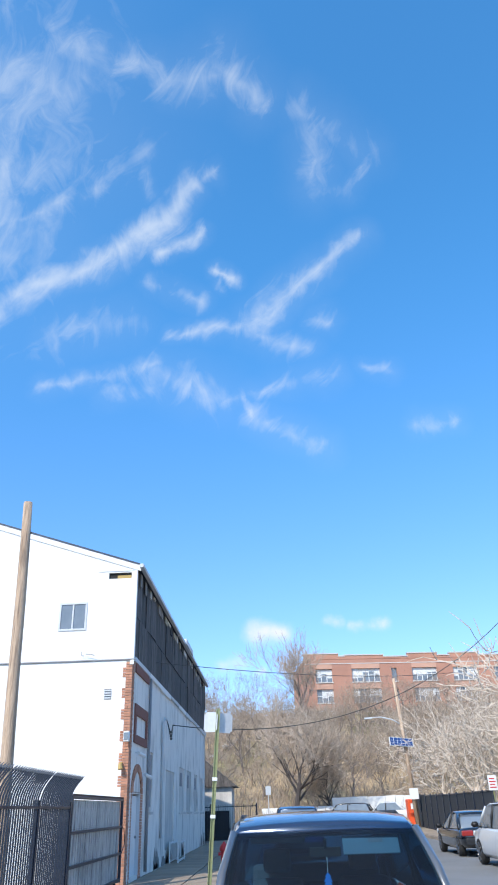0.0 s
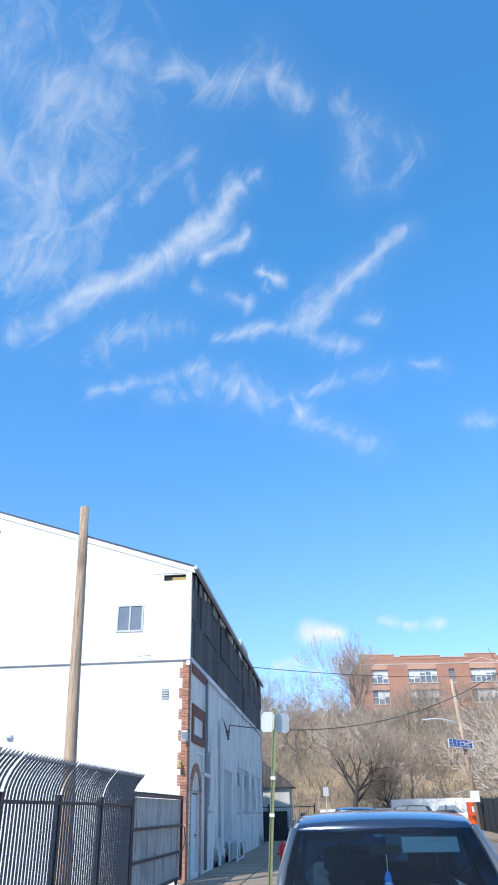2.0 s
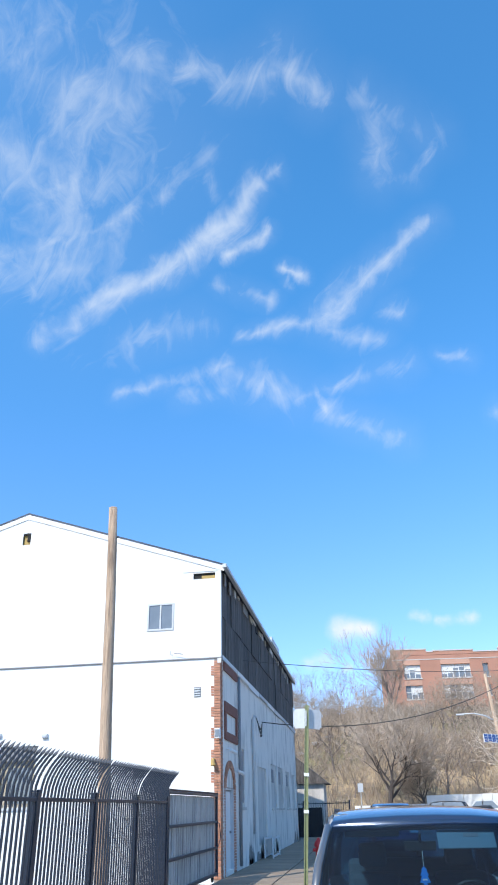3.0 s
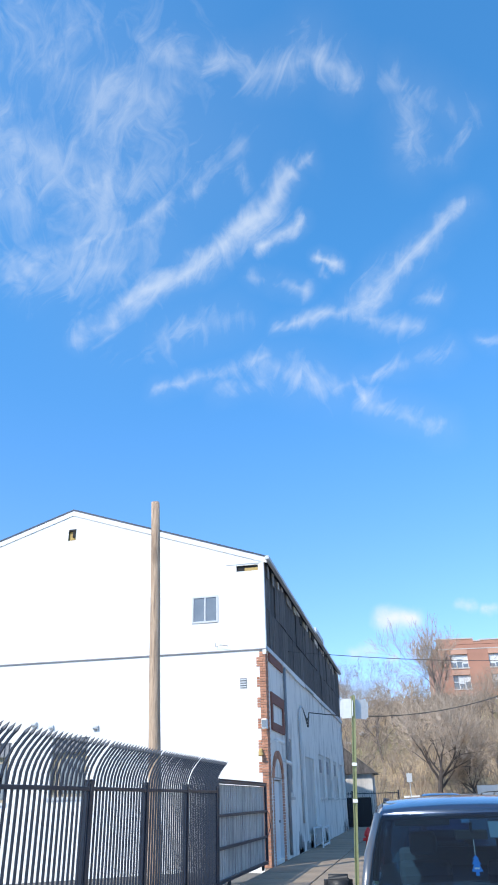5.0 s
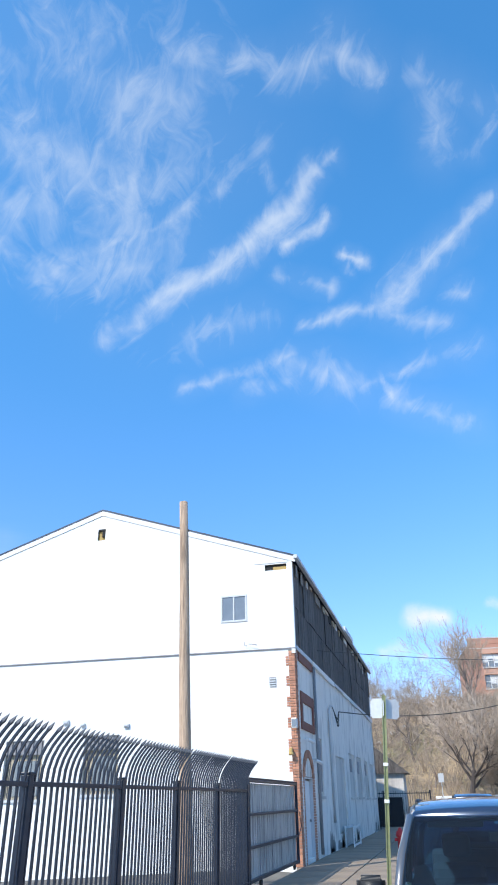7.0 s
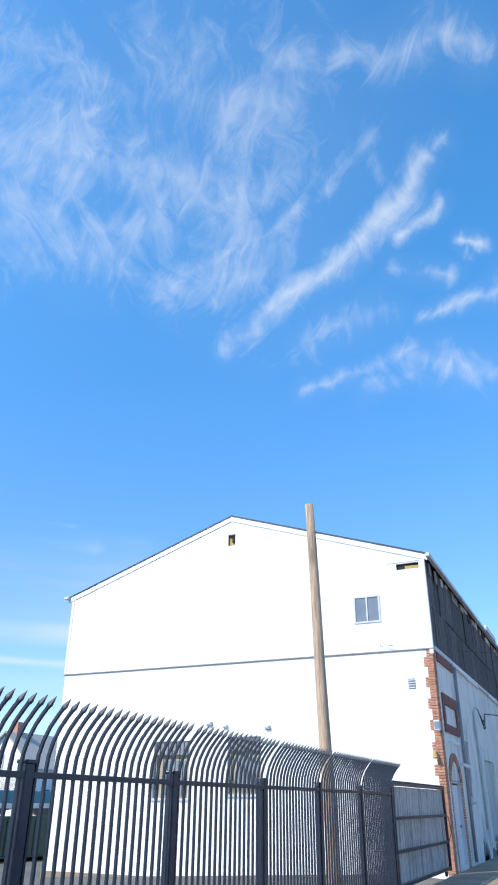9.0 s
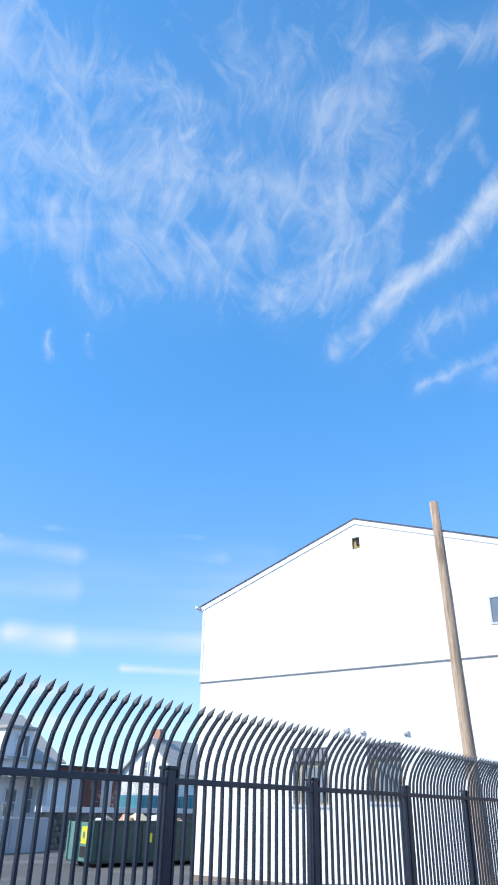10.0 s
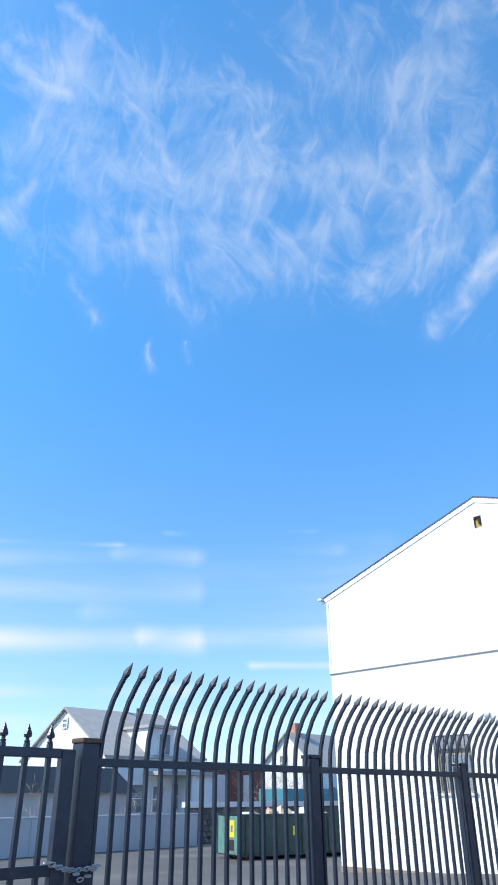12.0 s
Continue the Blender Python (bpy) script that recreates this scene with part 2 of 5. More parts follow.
# ---------------------------------------------------------------- materials
def material(name, base, other=None, rough=0.7, fine=30.0, coarse=1.5, bump=0.15, metal=0.0, stretch=(1, 1, 1),
             vary=0.0, stain=None, stain_scale=0.6, stain_amount=0.4, coat=0.0, spec=0.5):
    """A surface of two colours mixed at two scales, with fine relief; stain: a third colour in patches."""
    m = bpy.data.materials.new(name)
    m.use_nodes = True
    n, l = m.node_tree.nodes, m.node_tree.links
    b = n["Principled BSDF"]
    b.inputs["Roughness"].default_value, b.inputs["Metallic"].default_value = rough, metal
    b.inputs["Coat Weight"].default_value = coat
    b.inputs["Coat Roughness"].default_value = 0.05
    b.inputs["Specular IOR Level"].default_value = spec
    other = other or tuple(c * 0.75 for c in base)
    tc, mp = n.new("ShaderNodeTexCoord"), n.new("ShaderNodeMapping")
    mp.inputs["Scale"].default_value = stretch
    l.new(tc.outputs["Object"], mp.inputs["Vector"])

    def noisy(scale, detail, lo, hi):
        t, r = n.new("ShaderNodeTexNoise"), n.new("ShaderNodeMapRange")
        t.inputs["Scale"].default_value, t.inputs["Detail"].default_value = scale, detail
        r.inputs["From Min"].default_value, r.inputs["From Max"].default_value = lo, hi
        l.new(mp.outputs[0], t.inputs["Vector"])
        l.new(t.outputs["Fac"], r.inputs["Value"])
        return t.outputs["Fac"], r.outputs[0]

    def mixed(fac, a, c):
        x = n.new("ShaderNodeMix")
        x.data_type = "RGBA"
        l.new(fac, x.inputs["Factor"])
        for v, s in ((a, x.inputs[6]), (c, x.inputs[7])):
            if isinstance(v, tuple):
                s.default_value = (*v, 1)
            else:
                l.new(v, s)
        return x.outputs[2]

    raw, f1 = noisy(fine, 5, 0.35, 0.68)
    _, f2 = noisy(coarse, 4, 0.35, 0.68)
    av = n.new("ShaderNodeMath")
    av.operation = "MULTIPLY_ADD"
    av.inputs[1].default_value = 0.5
    hv = n.new("ShaderNodeMath")
    hv.operation = "MULTIPLY"
    hv.inputs[1].default_value = 0.5
    l.new(f2, hv.inputs[0])
    l.new(f1, av.inputs[0])
    l.new(hv.outputs[0], av.inputs[2])
    col = mixed(av.outputs[0], tuple(base), tuple(other))
    if stain:
        _, f3 = noisy(stain_scale, 7, 0.5, 0.72)
        k = n.new("ShaderNodeMath")
        k.operation = "MULTIPLY"
        k.inputs[1].default_value = stain_amount
        l.new(f3, k.inputs[0])
        col = mixed(k.outputs[0], col, tuple(stain))
    if vary:
        oi, hs, mr = n.new("ShaderNodeObjectInfo"), n.new("ShaderNodeHueSaturation"), n.new("ShaderNodeMapRange")
        mr.inputs["To Min"].default_value, mr.inputs["To Max"].default_value = 1 - vary, 1 + vary
        l.new(oi.outputs["Random"], mr.inputs["Value"])
        l.new(mr.outputs[0], hs.inputs["Value"])
        l.new(col, hs.inputs["Color"])
        col = hs.outputs[0]
    l.new(col, b.inputs["Base Color"])
    if bump:
        bp = n.new("ShaderNodeBump")
        bp.inputs["Strength"].default_value, bp.inputs["Distance"].default_value = bump, 0.02
        l.new(raw, bp.inputs["Height"])
        l.new(bp.outputs[0], b.inputs["Normal"])
    return m


def glass_material(name, tint, rough=0.02):
    """Clear glass: mostly lets light through, tinted, with a mirror-like face."""
    m = bpy.data.materials.new(name)
    m.use_nodes = True
    n, l = m.node_tree.nodes, m.node_tree.links
    n.clear()
    o, t, g, x, f = (n.new("ShaderNode" + k) for k in ("OutputMaterial", "BsdfTransparent", "BsdfGlossy", "MixShader", "Fresnel"))
    t.inputs["Color"].default_value = (*tint, 1)
    g.inputs["Roughness"].default_value = rough
    f.inputs["IOR"].default_value = 1.5
    l.new(f.outputs[0], x.inputs[0])
    l.new(t.outputs[0], x.inputs[1])
    l.new(g.outputs[0], x.inputs[2])
    l.new(x.outputs[0], o.inputs["Surface"])
    return m


M_STUCCO = material("white_stucco", (0.82, 0.82, 0.80), (0.76, 0.76, 0.75), 0.85, 60, 0.8, 0.1)
M_PLASTER = material("old_white_plaster", (0.86, 0.81, 0.74), (0.76, 0.71, 0.65), 0.85, 25, 0.7, 0.25, stretch=(1, 1, 0.4), stain=(0.24, 0.22, 0.21), stain_scale=1.7, stain_amount=0.6)
M_BARE = material("bare_dark_render", (0.20, 0.19, 0.18), (0.33, 0.31, 0.29), 0.95, 20, 4, 0.4)
M_PANEL = material("painted_over_panel", (0.66, 0.62, 0.57), (0.52, 0.49, 0.45), 0.8, 25, 1.2, 0.25, stretch=(1, 1, 0.3), stain=(0.2, 0.2, 0.22), stain_scale=2.0, vary=0.12)
M_SIDING = material("weathered_board", (0.016, 0.014, 0.014), (0.19, 0.165, 0.15), 0.85, 12, 1.8, 0.5, stretch=(1, 4.0, 0.30), vary=0.28, stain=(0.03, 0.03, 0.03), stain_scale=1.3, stain_amount=0.6)
M_BRICK = material("red_brick", (0.54, 0.27, 0.17), (0.40, 0.19, 0.12), 0.85, 40, 5, 0.3, vary=0.25)
M_MORTAR = material("mortar", (0.40, 0.33, 0.28), (0.30, 0.24, 0.20), 0.9, 50, 3, 0.3)
M_BROWN = material("brown_painted_trim", (0.25, 0.10, 0.07), (0.18, 0.07, 0.05), 0.8, 40, 4, 0.2)
M_FLASH = material("grey_flashing", (0.20, 0.20, 0.21), (0.30, 0.30, 0.31), 0.6, 30, 2, 0.1)
M_PAINTW = material("white_paint", (0.78, 0.78, 0.77), (0.70, 0.70, 0.69), 0.5, 40, 2, 0.05)
M_VINYL = material("grey_vinyl_frame", (0.60, 0.62, 0.64), (0.52, 0.54, 0.56), 0.5, 30, 2, 0.05)
M_ROOF = material("dark_roof_sheet", (0.022, 0.05, 0.11), (0.015, 0.03, 0.06), 0.5, 30, 2, 0.2)
M_SHINGLE = material("grey_asphalt_shingle", (0.47, 0.44, 0.40), (0.34, 0.32, 0.29), 0.9, 20, 2, 0.4)
M_DARKGLASS = material("dark_window_glass", (0.16, 0.19, 0.22), (0.22, 0.25, 0.28), 0.08, 3, 0.7, 0.0, coat=0.6)
# near-black colour put in for the shade inside holes and behind boards
M_VOID = material("dark_gap", (0.02, 0.02, 0.02), (0.03, 0.03, 0.03), 0.9)
M_BLACKSTEEL = material("black_painted_steel", (0.009, 0.015, 0.030), (0.017, 0.026, 0.046), 0.32, 50, 4, 0.08, vary=0.1, spec=0.5, stain=(0.07, 0.08, 0.10), stain_scale=5, stain_amount=0.25)
M_TIP = material("worn_bare_steel", (0.16, 0.17, 0.19), (0.04, 0.045, 0.055), 0.4, 60, 10, 0.05, metal=0.5)
M_RUST = material("rusted_cap", (0.16, 0.08, 0.05), (0.05, 0.04, 0.04), 0.8, 40, 8, 0.3)
M_CHAIN = material("galvanised_chain", (0.50, 0.50, 0.50), (0.35, 0.35, 0.36), 0.35, 40, 8, 0.05, metal=0.8)
M_GALV = material("weathered_sheet_metal", (0.62, 0.61, 0.58), (0.40, 0.39, 0.38), 0.5, 12, 1.5, 0.2, metal=0.3, stretch=(1, 3, 0.4), stain=(0.12, 0.12, 0.13), stain_scale=1.5, stain_amount=0.6)
M_POLE = material("weathered_utility_pole_wood", (0.62, 0.46, 0.33), (0.33, 0.22, 0.145), 0.85, 22, 3, 0.6, stretch=(3, 3, 0.22), stain=(0.10, 0.075, 0.06), stain_scale=5, stain_amount=0.7)
M_SIGNPOST = material("green_channel_post", (0.30, 0.32, 0.16), (0.22, 0.24, 0.12), 0.5, 30, 3, 0.1, metal=0.3)
M_ALU = material("bare_aluminium_sign_back", (0.62, 0.63, 0.64), (0.52, 0.53, 0.54), 0.45, 20, 2, 0.05, metal=0.2)
M_ASPHALT = material("road_asphalt", (0.21, 0.205, 0.20), (0.15, 0.147, 0.145), 0.9, 80, 0.5, 0.3, stain=(0.20, 0.20, 0.20), stain_scale=0.3, stain_amount=0.5)
M_YARD = material("yard_asphalt", (0.13, 0.122, 0.112), (0.08, 0.076, 0.07), 0.9, 60, 0.4, 0.3, stain=(0.24, 0.23, 0.21), stain_scale=0.25, stain_amount=0.5)
M_CONC = material("pavement_concrete", (0.37, 0.285, 0.205), (0.21, 0.16, 0.115), 0.9, 40, 0.8, 0.2, vary=0.08, stain=(0.20, 0.19, 0.17), stain_scale=0.8, stain_amount=0.4)
M_HILL = material("dry_grass_hillside", (0.50, 0.37, 0.22), (0.20, 0.14, 0.085), 0.95, 2.2, 0.35, 0.9, stain=(0.17, 0.19, 0.07), stain_scale=0.09, stain_amount=0.65)
M_BARK = material("grey_brown_bark", (0.24, 0.19, 0.165), (0.15, 0.12, 0.10), 0.9, 10, 2, 0.5, vary=0.2)
M_TWIG = material("bare_twigs", (0.46, 0.365, 0.285), (0.29, 0.225, 0.17), 0.9, 10, 1, 0.0, vary=0.25)
M_DARKBARK = material("dark_bark", (0.10, 0.08, 0.07), (0.06, 0.05, 0.045), 0.9, 10, 2, 0.5)
M_PALEBARK = material("pale_bark", (0.64, 0.54, 0.44), (0.40, 0.32, 0.25), 0.9, 6, 1.5, 0.3, vary=0.12)
M_DUMP = material("green_dumpster_paint", (0.035, 0.085, 0.075), (0.02, 0.05, 0.045), 0.5, 12, 1.5, 0.15, stain=(0.10, 0.07, 0.05), stain_scale=2, stain_amount=0.5)
# dumpster green again, lightened to stand for the sun on its end
M_DUMPLIT = material("sunlit_green_end_plate", (0.16, 0.30, 0.26), (0.10, 0.22, 0.19), 0.55, 12, 2, 0.1, stain=(0.06, 0.08, 0.07), stain_scale=3, stain_amount=0.5)
M_YELLOW = material("yellow_placard", (0.75, 0.70, 0.05), (0.68, 0.62, 0.04), 0.5, 20, 3, 0.0)
M_GREYWALL = material("grey_rendered_wall", (0.50, 0.50, 0.51), (0.42, 0.42, 0.43), 0.85, 30, 0.7, 0.1, vary=0.04)
M_STONE = material("dark_rubble_stone", (0.20, 0.18, 0.16), (0.11, 0.10, 0.09), 0.9, 14, 3, 0.6, vary=0.35)
M_CLAP = material("white_clapboard", (0.80, 0.80, 0.78), (0.72, 0.72, 0.71), 0.7, 30, 1.0, 0.1)
M_REDWALL = material("dark_red_wall", (0.17, 0.07, 0.06), (0.12, 0.05, 0.045), 0.8, 20, 1, 0.1)
M_TEAL = material("teal_paint", (0.08, 0.30, 0.36), (0.06, 0.22, 0.28), 0.5, 20, 1, 0.05)
M_APT = material("apartment_brick", (0.52, 0.27, 0.19), (0.42, 0.21, 0.15), 0.9, 8, 0.3, 0.2, stain=(0.28, 0.14, 0.10), stain_scale=0.2, stain_amount=0.4)
M_APTBAND = material("salmon_brick_band", (0.62, 0.36, 0.26), (0.52, 0.30, 0.22), 0.9, 8, 0.5, 0.1)
M_COPING = material("pale_stone_coping", (0.62, 0.58, 0.54), (0.50, 0.46, 0.43), 0.8, 10, 1, 0.1)
M_CARDARK = material("dark_navy_car_paint", (0.012, 0.030, 0.075), (0.014, 0.034, 0.082), 0.22, 200, 2, 0.0, metal=0.3, coat=1.0)
# grey puts light and reflection on the dark car's sides into their colour
M_CARSIDELIT = material("car_side_lit_grey", (0.17, 0.17, 0.175), (0.15, 0.15, 0.155), 0.3, 200, 2, 0.0, metal=0.5, coat=1.0)
M_CARBLACK = material("black_car_paint", (0.006, 0.008, 0.012), (0.008, 0.010, 0.015), 0.2, 200, 2, 0.0, metal=0.2, coat=1.0)
M_CARWHITE = material("white_car_paint", (0.72, 0.73, 0.74), (0.68, 0.69, 0.70), 0.3, 200, 2, 0.0, coat=1.0)
M_TYRE = material("black_rubber", (0.015, 0.015, 0.016), (0.025, 0.025, 0.025), 0.85, 60, 4, 0.2)
M_RIM = material("alloy_rim", (0.30, 0.30, 0.31), (0.22, 0.22, 0.23), 0.3, 40, 4, 0.0, metal=0.9)
M_BLACKPLASTIC = material("black_plastic_trim", (0.014, 0.014, 0.015), (0.022, 0.022, 0.023), 0.5, 60, 4, 0.1)
M_TAIL = material("red_tail_lamp", (0.34, 0.03, 0.02), (0.26, 0.02, 0.015), 0.15, 20, 4, 0.0, coat=1.0)
M_SEAT = material("grey_car_fabric", (0.10, 0.12, 0.15), (0.08, 0.10, 0.12), 0.9, 80, 4, 0.1)
M_VISOR = material("grey_blue_visor", (0.15, 0.24, 0.29), (0.13, 0.21, 0.26), 0.7, 40, 4, 0.05)
M_BLUECARD = material("bright_blue_card", (0.02, 0.28, 0.80), (0.02, 0.24, 0.72), 0.6, 40, 6, 0.0)
M_ORANGE = material("orange_red_plastic", (0.80, 0.10, 0.02), (0.70, 0.08, 0.02), 0.5, 20, 1, 0.05)
M_REDP = material("red_painted_iron", (0.55, 0.03, 0.03), (0.45, 0.03, 0.03), 0.45, 30, 4, 0.05)
M_SCREEN = material("black_mesh_screen", (0.022, 0.023, 0.026), (0.035, 0.036, 0.04), 0.8, 40, 1.0, 0.2, stretch=(1, 2.5, 0.3), vary=0.2)
M_SOLAR = material("blue_solar_cells", (0.02, 0.05, 0.16), (0.03, 0.07, 0.20), 0.15, 30, 4, 0.0, coat=0.8)
M_CABLE = material("black_cable", (0.10, 0.09, 0.08), (0.07, 0.065, 0.06), 0.6, 20, 4, 0.0)
M_TAN = material("tan_boarding", (0.48, 0.42, 0.32), (0.34, 0.30, 0.22), 0.8, 15, 2, 0.2)
M_AMBER = material("yellowed_soffit_wood", (0.55, 0.38, 0.12), (0.35, 0.24, 0.10), 0.8, 15, 2, 0.2)
M_TRASH = material("cardboard_rubbish", (0.50, 0.36, 0.20), (0.60, 0.52, 0.42), 0.9, 10, 4, 0.2, vary=0.3)
M_LINE = material("white_road_paint", (0.60, 0.60, 0.58), (0.40, 0.40, 0.39), 0.8, 30, 3, 0.1)
M_BARS = material("grey_print", (0.18, 0.20, 0.22), (0.16, 0.18, 0.20), 0.7, 30, 3, 0.0)
G_WINDSCREEN = glass_material("tinted_windscreen", (0.14, 0.32, 0.48))
G_BAND = glass_material("blue_sun_band_glass", (0.16, 0.26, 0.36))


# ---------------------------------------------------------------- building blocks
def box(bm, x0, x1, y0, y1, z0, z1, m=None):
    vs = [bm.verts.new((x, y, z)) for z in (z0, z1) for y in (y0, y1) for x in (x0, x1)]
    for f in ((0, 2, 3, 1), (4, 5, 7, 6), (0, 1, 5, 4), (2, 6, 7, 3), (0, 4, 6, 2), (1, 3, 7, 5)):
        bm.faces.new([vs[i] for i in f])
    if m:
        bmesh.ops.transform(bm, matrix=m, verts=vs)
    return vs


def rings(bm, loops, closed=True, caps=True):
    """Skin a row of loops of places, each as long as the next."""
    made = [[bm.verts.new(p) for p in loop] for loop in loops]
    n = len(made[0])
    for a, b in zip(made, made[1:]):
        for i in range(n if closed else n - 1):
            j = (i + 1) % n
            bm.faces.new((a[i], a[j], b[j], b[i]))
    if caps and closed and n > 2:
        bm.faces.new(made[0][::-1])
        bm.faces.new(made[-1])
    return made


def tube(bm, pts, radii, sides=8, turn=0.0, caps=True):
    """A round (or few-sided) bar along places."""
    pts = [Vector(p) for p in pts]
    if isinstance(radii, (int, float)):
        radii = [radii] * len(pts)
    loops, side = [], None
    for i, p in enumerate(pts):
        d = (pts[min(i + 1, len(pts) - 1)] - pts[max(i - 1, 0)]).normalized()
        if side is None:
            side = d.cross(Vector((0, 0, 1)) if abs(d.z) < 0.9 else Vector((0, 1, 0))).normalized()
        side = (side - d * side.dot(d)).normalized()
        up = d.cross(side)
        loops.append([p + radii[i] * (math.cos(a) * side + math.sin(a) * up)
                      for a in (turn + 2 * math.pi * k / sides for k in range(sides))])
    rings(bm, loops, True, caps)


def finish(name, bm, mat, bevel=0.0, smooth=False):
    me = bpy.data.meshes.new(name)
    bmesh.ops.recalc_face_normals(bm, faces=bm.faces)
    bm.to_mesh(me)
    bm.free()
    for k in mat if isinstance(mat, (list, tuple)) else (mat,):
        me.materials.append(k)
    if smooth:
        for p in me.polygons:
            p.use_smooth = True
    ob = new(name, me)
    if bevel:
        b = ob.modifiers.new("bevel", "BEVEL")
        b.width, b.segments, b.limit_method = bevel, 2, "ANGLE"
    return ob


def part(name, bm, mat, parent, label="", bevel=0.0, smooth=False):
    ob = finish(name, bm, mat, bevel, smooth)
    ob.parent = parent
    return tagged(ob, label) if label else ob


def piece(name, mesh, parent, m):
    ob = new(name, mesh)
    ob.parent = parent
    ob.matrix_basis = m
    return ob


def thing(name, label, category, group="", at=None, kind=""):
    ob = new(name)
    if at is not None:
        ob.matrix_basis = at
    return tagged(ob, label, category, group, kind)


def box_part(name, dims, mat, parent, label="", bevel=0.0, m=None):
    bm = bmesh.new()
    box(bm, *dims, m)
    return part(name, bm, mat, parent, label, bevel)


def block_mesh(name, dims, mat, bevel=0.0):
    """A shared little block for repeated pieces."""
    bm = bmesh.new()
    box(bm, *dims)
    if bevel:
        bmesh.ops.bevel(bm, geom=list(bm.edges), offset=bevel, segments=1, affect="EDGES")
    bmesh.ops.recalc_face_normals(bm, faces=bm.faces)
    me = bpy.data.meshes.new(name)
    bm.to_mesh(me)
    bm.free()
    me.materials.append(mat)
    return me


def pierced(bm, u0, u1, z0, z1, holes, thick, place):
    """A wall sheet of that thickness with openings (ua, ub, za, zb); place(u, depth, z) gives the spot."""
    us = sorted({u0, u1, *(h[k] for h in holes for k in (0, 1))})
    zs = sorted({z0, z1, *(h[k] for h in holes for k in (2, 3))})
    memo = {}

    def vert(i, d, k):
        if (i, d, k) not in memo:
            memo[(i, d, k)] = bm.verts.new(place(us[i], d, zs[k]))
        return memo[(i, d, k)]

    def solid(i, k):
        if not (0 <= i < len(us) - 1 and 0 <= k < len(zs) - 1):
            return False
        u, z = (us[i] + us[i + 1]) / 2, (zs[k] + zs[k + 1]) / 2
        return not any(h[0] < u < h[1] and h[2] < z < h[3] for h in holes)

    for i in range(len(us) - 1):
        for k in range(len(zs) - 1):
            if not solid(i, k):
                continue
            for d in (0, thick):
                bm.faces.new([vert(i, d, k), vert(i + 1, d, k), vert(i + 1, d, k + 1), vert(i, d, k + 1)])
            for di, dk, e in ((-1, 0, ((i, k), (i, k + 1))), (1, 0, ((i + 1, k), (i + 1, k + 1))),
                              (0, -1, ((i, k), (i + 1, k))), (0, 1, ((i, k + 1), (i + 1, k + 1)))):
                if not solid(i + di, k + dk):
                    (a, b), (c, d2) = e
                    bm.faces.new([vert(a, 0, b), vert(c, 0, d2), vert(c, thick, d2), vert(a, thick, b)])


def smoothstep(a, b, v):
    v = min(1.0, max(0.0, (v - a) / (b - a)))
    return v * v * (3 - 2 * v)


def ground_z(x, y):
    """Height of the land: the yard falls away, the street rises gently, a hillside closes the end."""
    z = max(-0.68, 0.046 * x) if x < 0 else 0.008 * max(0.0, min(x, 18.0) - 3.3)
    rise = smoothstep(46, 96, y) * 14.0 * smoothstep(-28, -8, x)
    return z + rise + 0.25 * smoothstep(25, 45, y) * smoothstep(-8, 0, x)


# ---------------------------------------------------------------- land, road, pavements
def grid_sheet(xs, ys, height):
    bm = bmesh.new()
    vs = [[bm.verts.new((x, y, height(x, y))) for x in xs] for y in ys]
    for a, b in zip(vs, vs[1:]):
        for i in range(len(xs) - 1):
            bm.faces.new((a[i], a[i + 1], b[i + 1], b[i]))
    return bm


KERB_L, KERB_R = 3.45, 12.9
gx = [-900, -300, -120, -80, -60, -45] + [-36 + 1.5 * k for k in range(24)] + [0.0, 3.0, 3.3, 6, 9, 12, 13, 16] + [18 + 4 * k for k in range(18)] + [110, 200, 400, 900]
gy = [-900, -300, -100, -50, -30] + [-24 + 3 * k for k in range(23)] + [46 + 3 * k for k in range(20)] + [115, 150, 300, 900]


def land(x, y):
    z = ground_z(x, y)
    if y > 40:
        z += 0.5 * noise.noise((x * 0.11, y * 0.13, 0.0)) * smoothstep(40, 55, y)
    return z - 0.16 if (-0.02 < x and y < 46) else z


ground = finish("ground", grid_sheet(gx, gy, land), [M_YARD, M_HILL], smooth=True)
for poly in ground.data.polygons:
    c = poly.center
    poly.material_index = 1 if (c.y > 44 and c.x > -26) or c.x > 15.5 else 0
tagged(ground, "worn grey asphalt yard running into a dry grass hillside", "ground", kind="structure")

road = finish("road", grid_sheet([KERB_L, 5.5, 8, 10.5, KERB_R], [-60 + 4 * k for k in range(27)], lambda x, y: ground_z(x, y) - 0.13 + 0.05 * (1 - ((x - 8.2) / 4.7) ** 2)), M_ASPHALT, smooth=True)
tagged(road, "worn grey asphalt street between two kerbs", "road", kind="structure")
cross = finish("road", grid_sheet([-6, 3.4, 12.95, 40, 120], [46 + 1.5 * k for k in range(5)], lambda x, y: ground_z(x, 46) + 0.02), M_ASPHALT)
tagged(cross, "grey asphalt street crossing at the foot of the hill", "road", kind="structure")

pave = thing("pavement", "sunlit pale concrete pavement of large flags along the white building", "pavement", kind="structure")
box_part("bed", (-0.03, 3.28, -60, 45, -0.3, -0.03), M_CONC, pave)
flag = block_mesh("flag", (-0.79, 0.79, -0.74, 0.74, -0.08, 0.0), M_CONC, 0.008)
for k in range(30):
    for i in range(2):
        piece("flag", flag, pave, pose(0.82 + 1.62 * i, -17.3 + 1.5 * k, 0.004 * ((k * 7 + i * 3) % 3), 0, 0, 0))
pave_r = thing("pavement", "pale concrete pavement beside the black screened fence", "pavement", kind="structure")
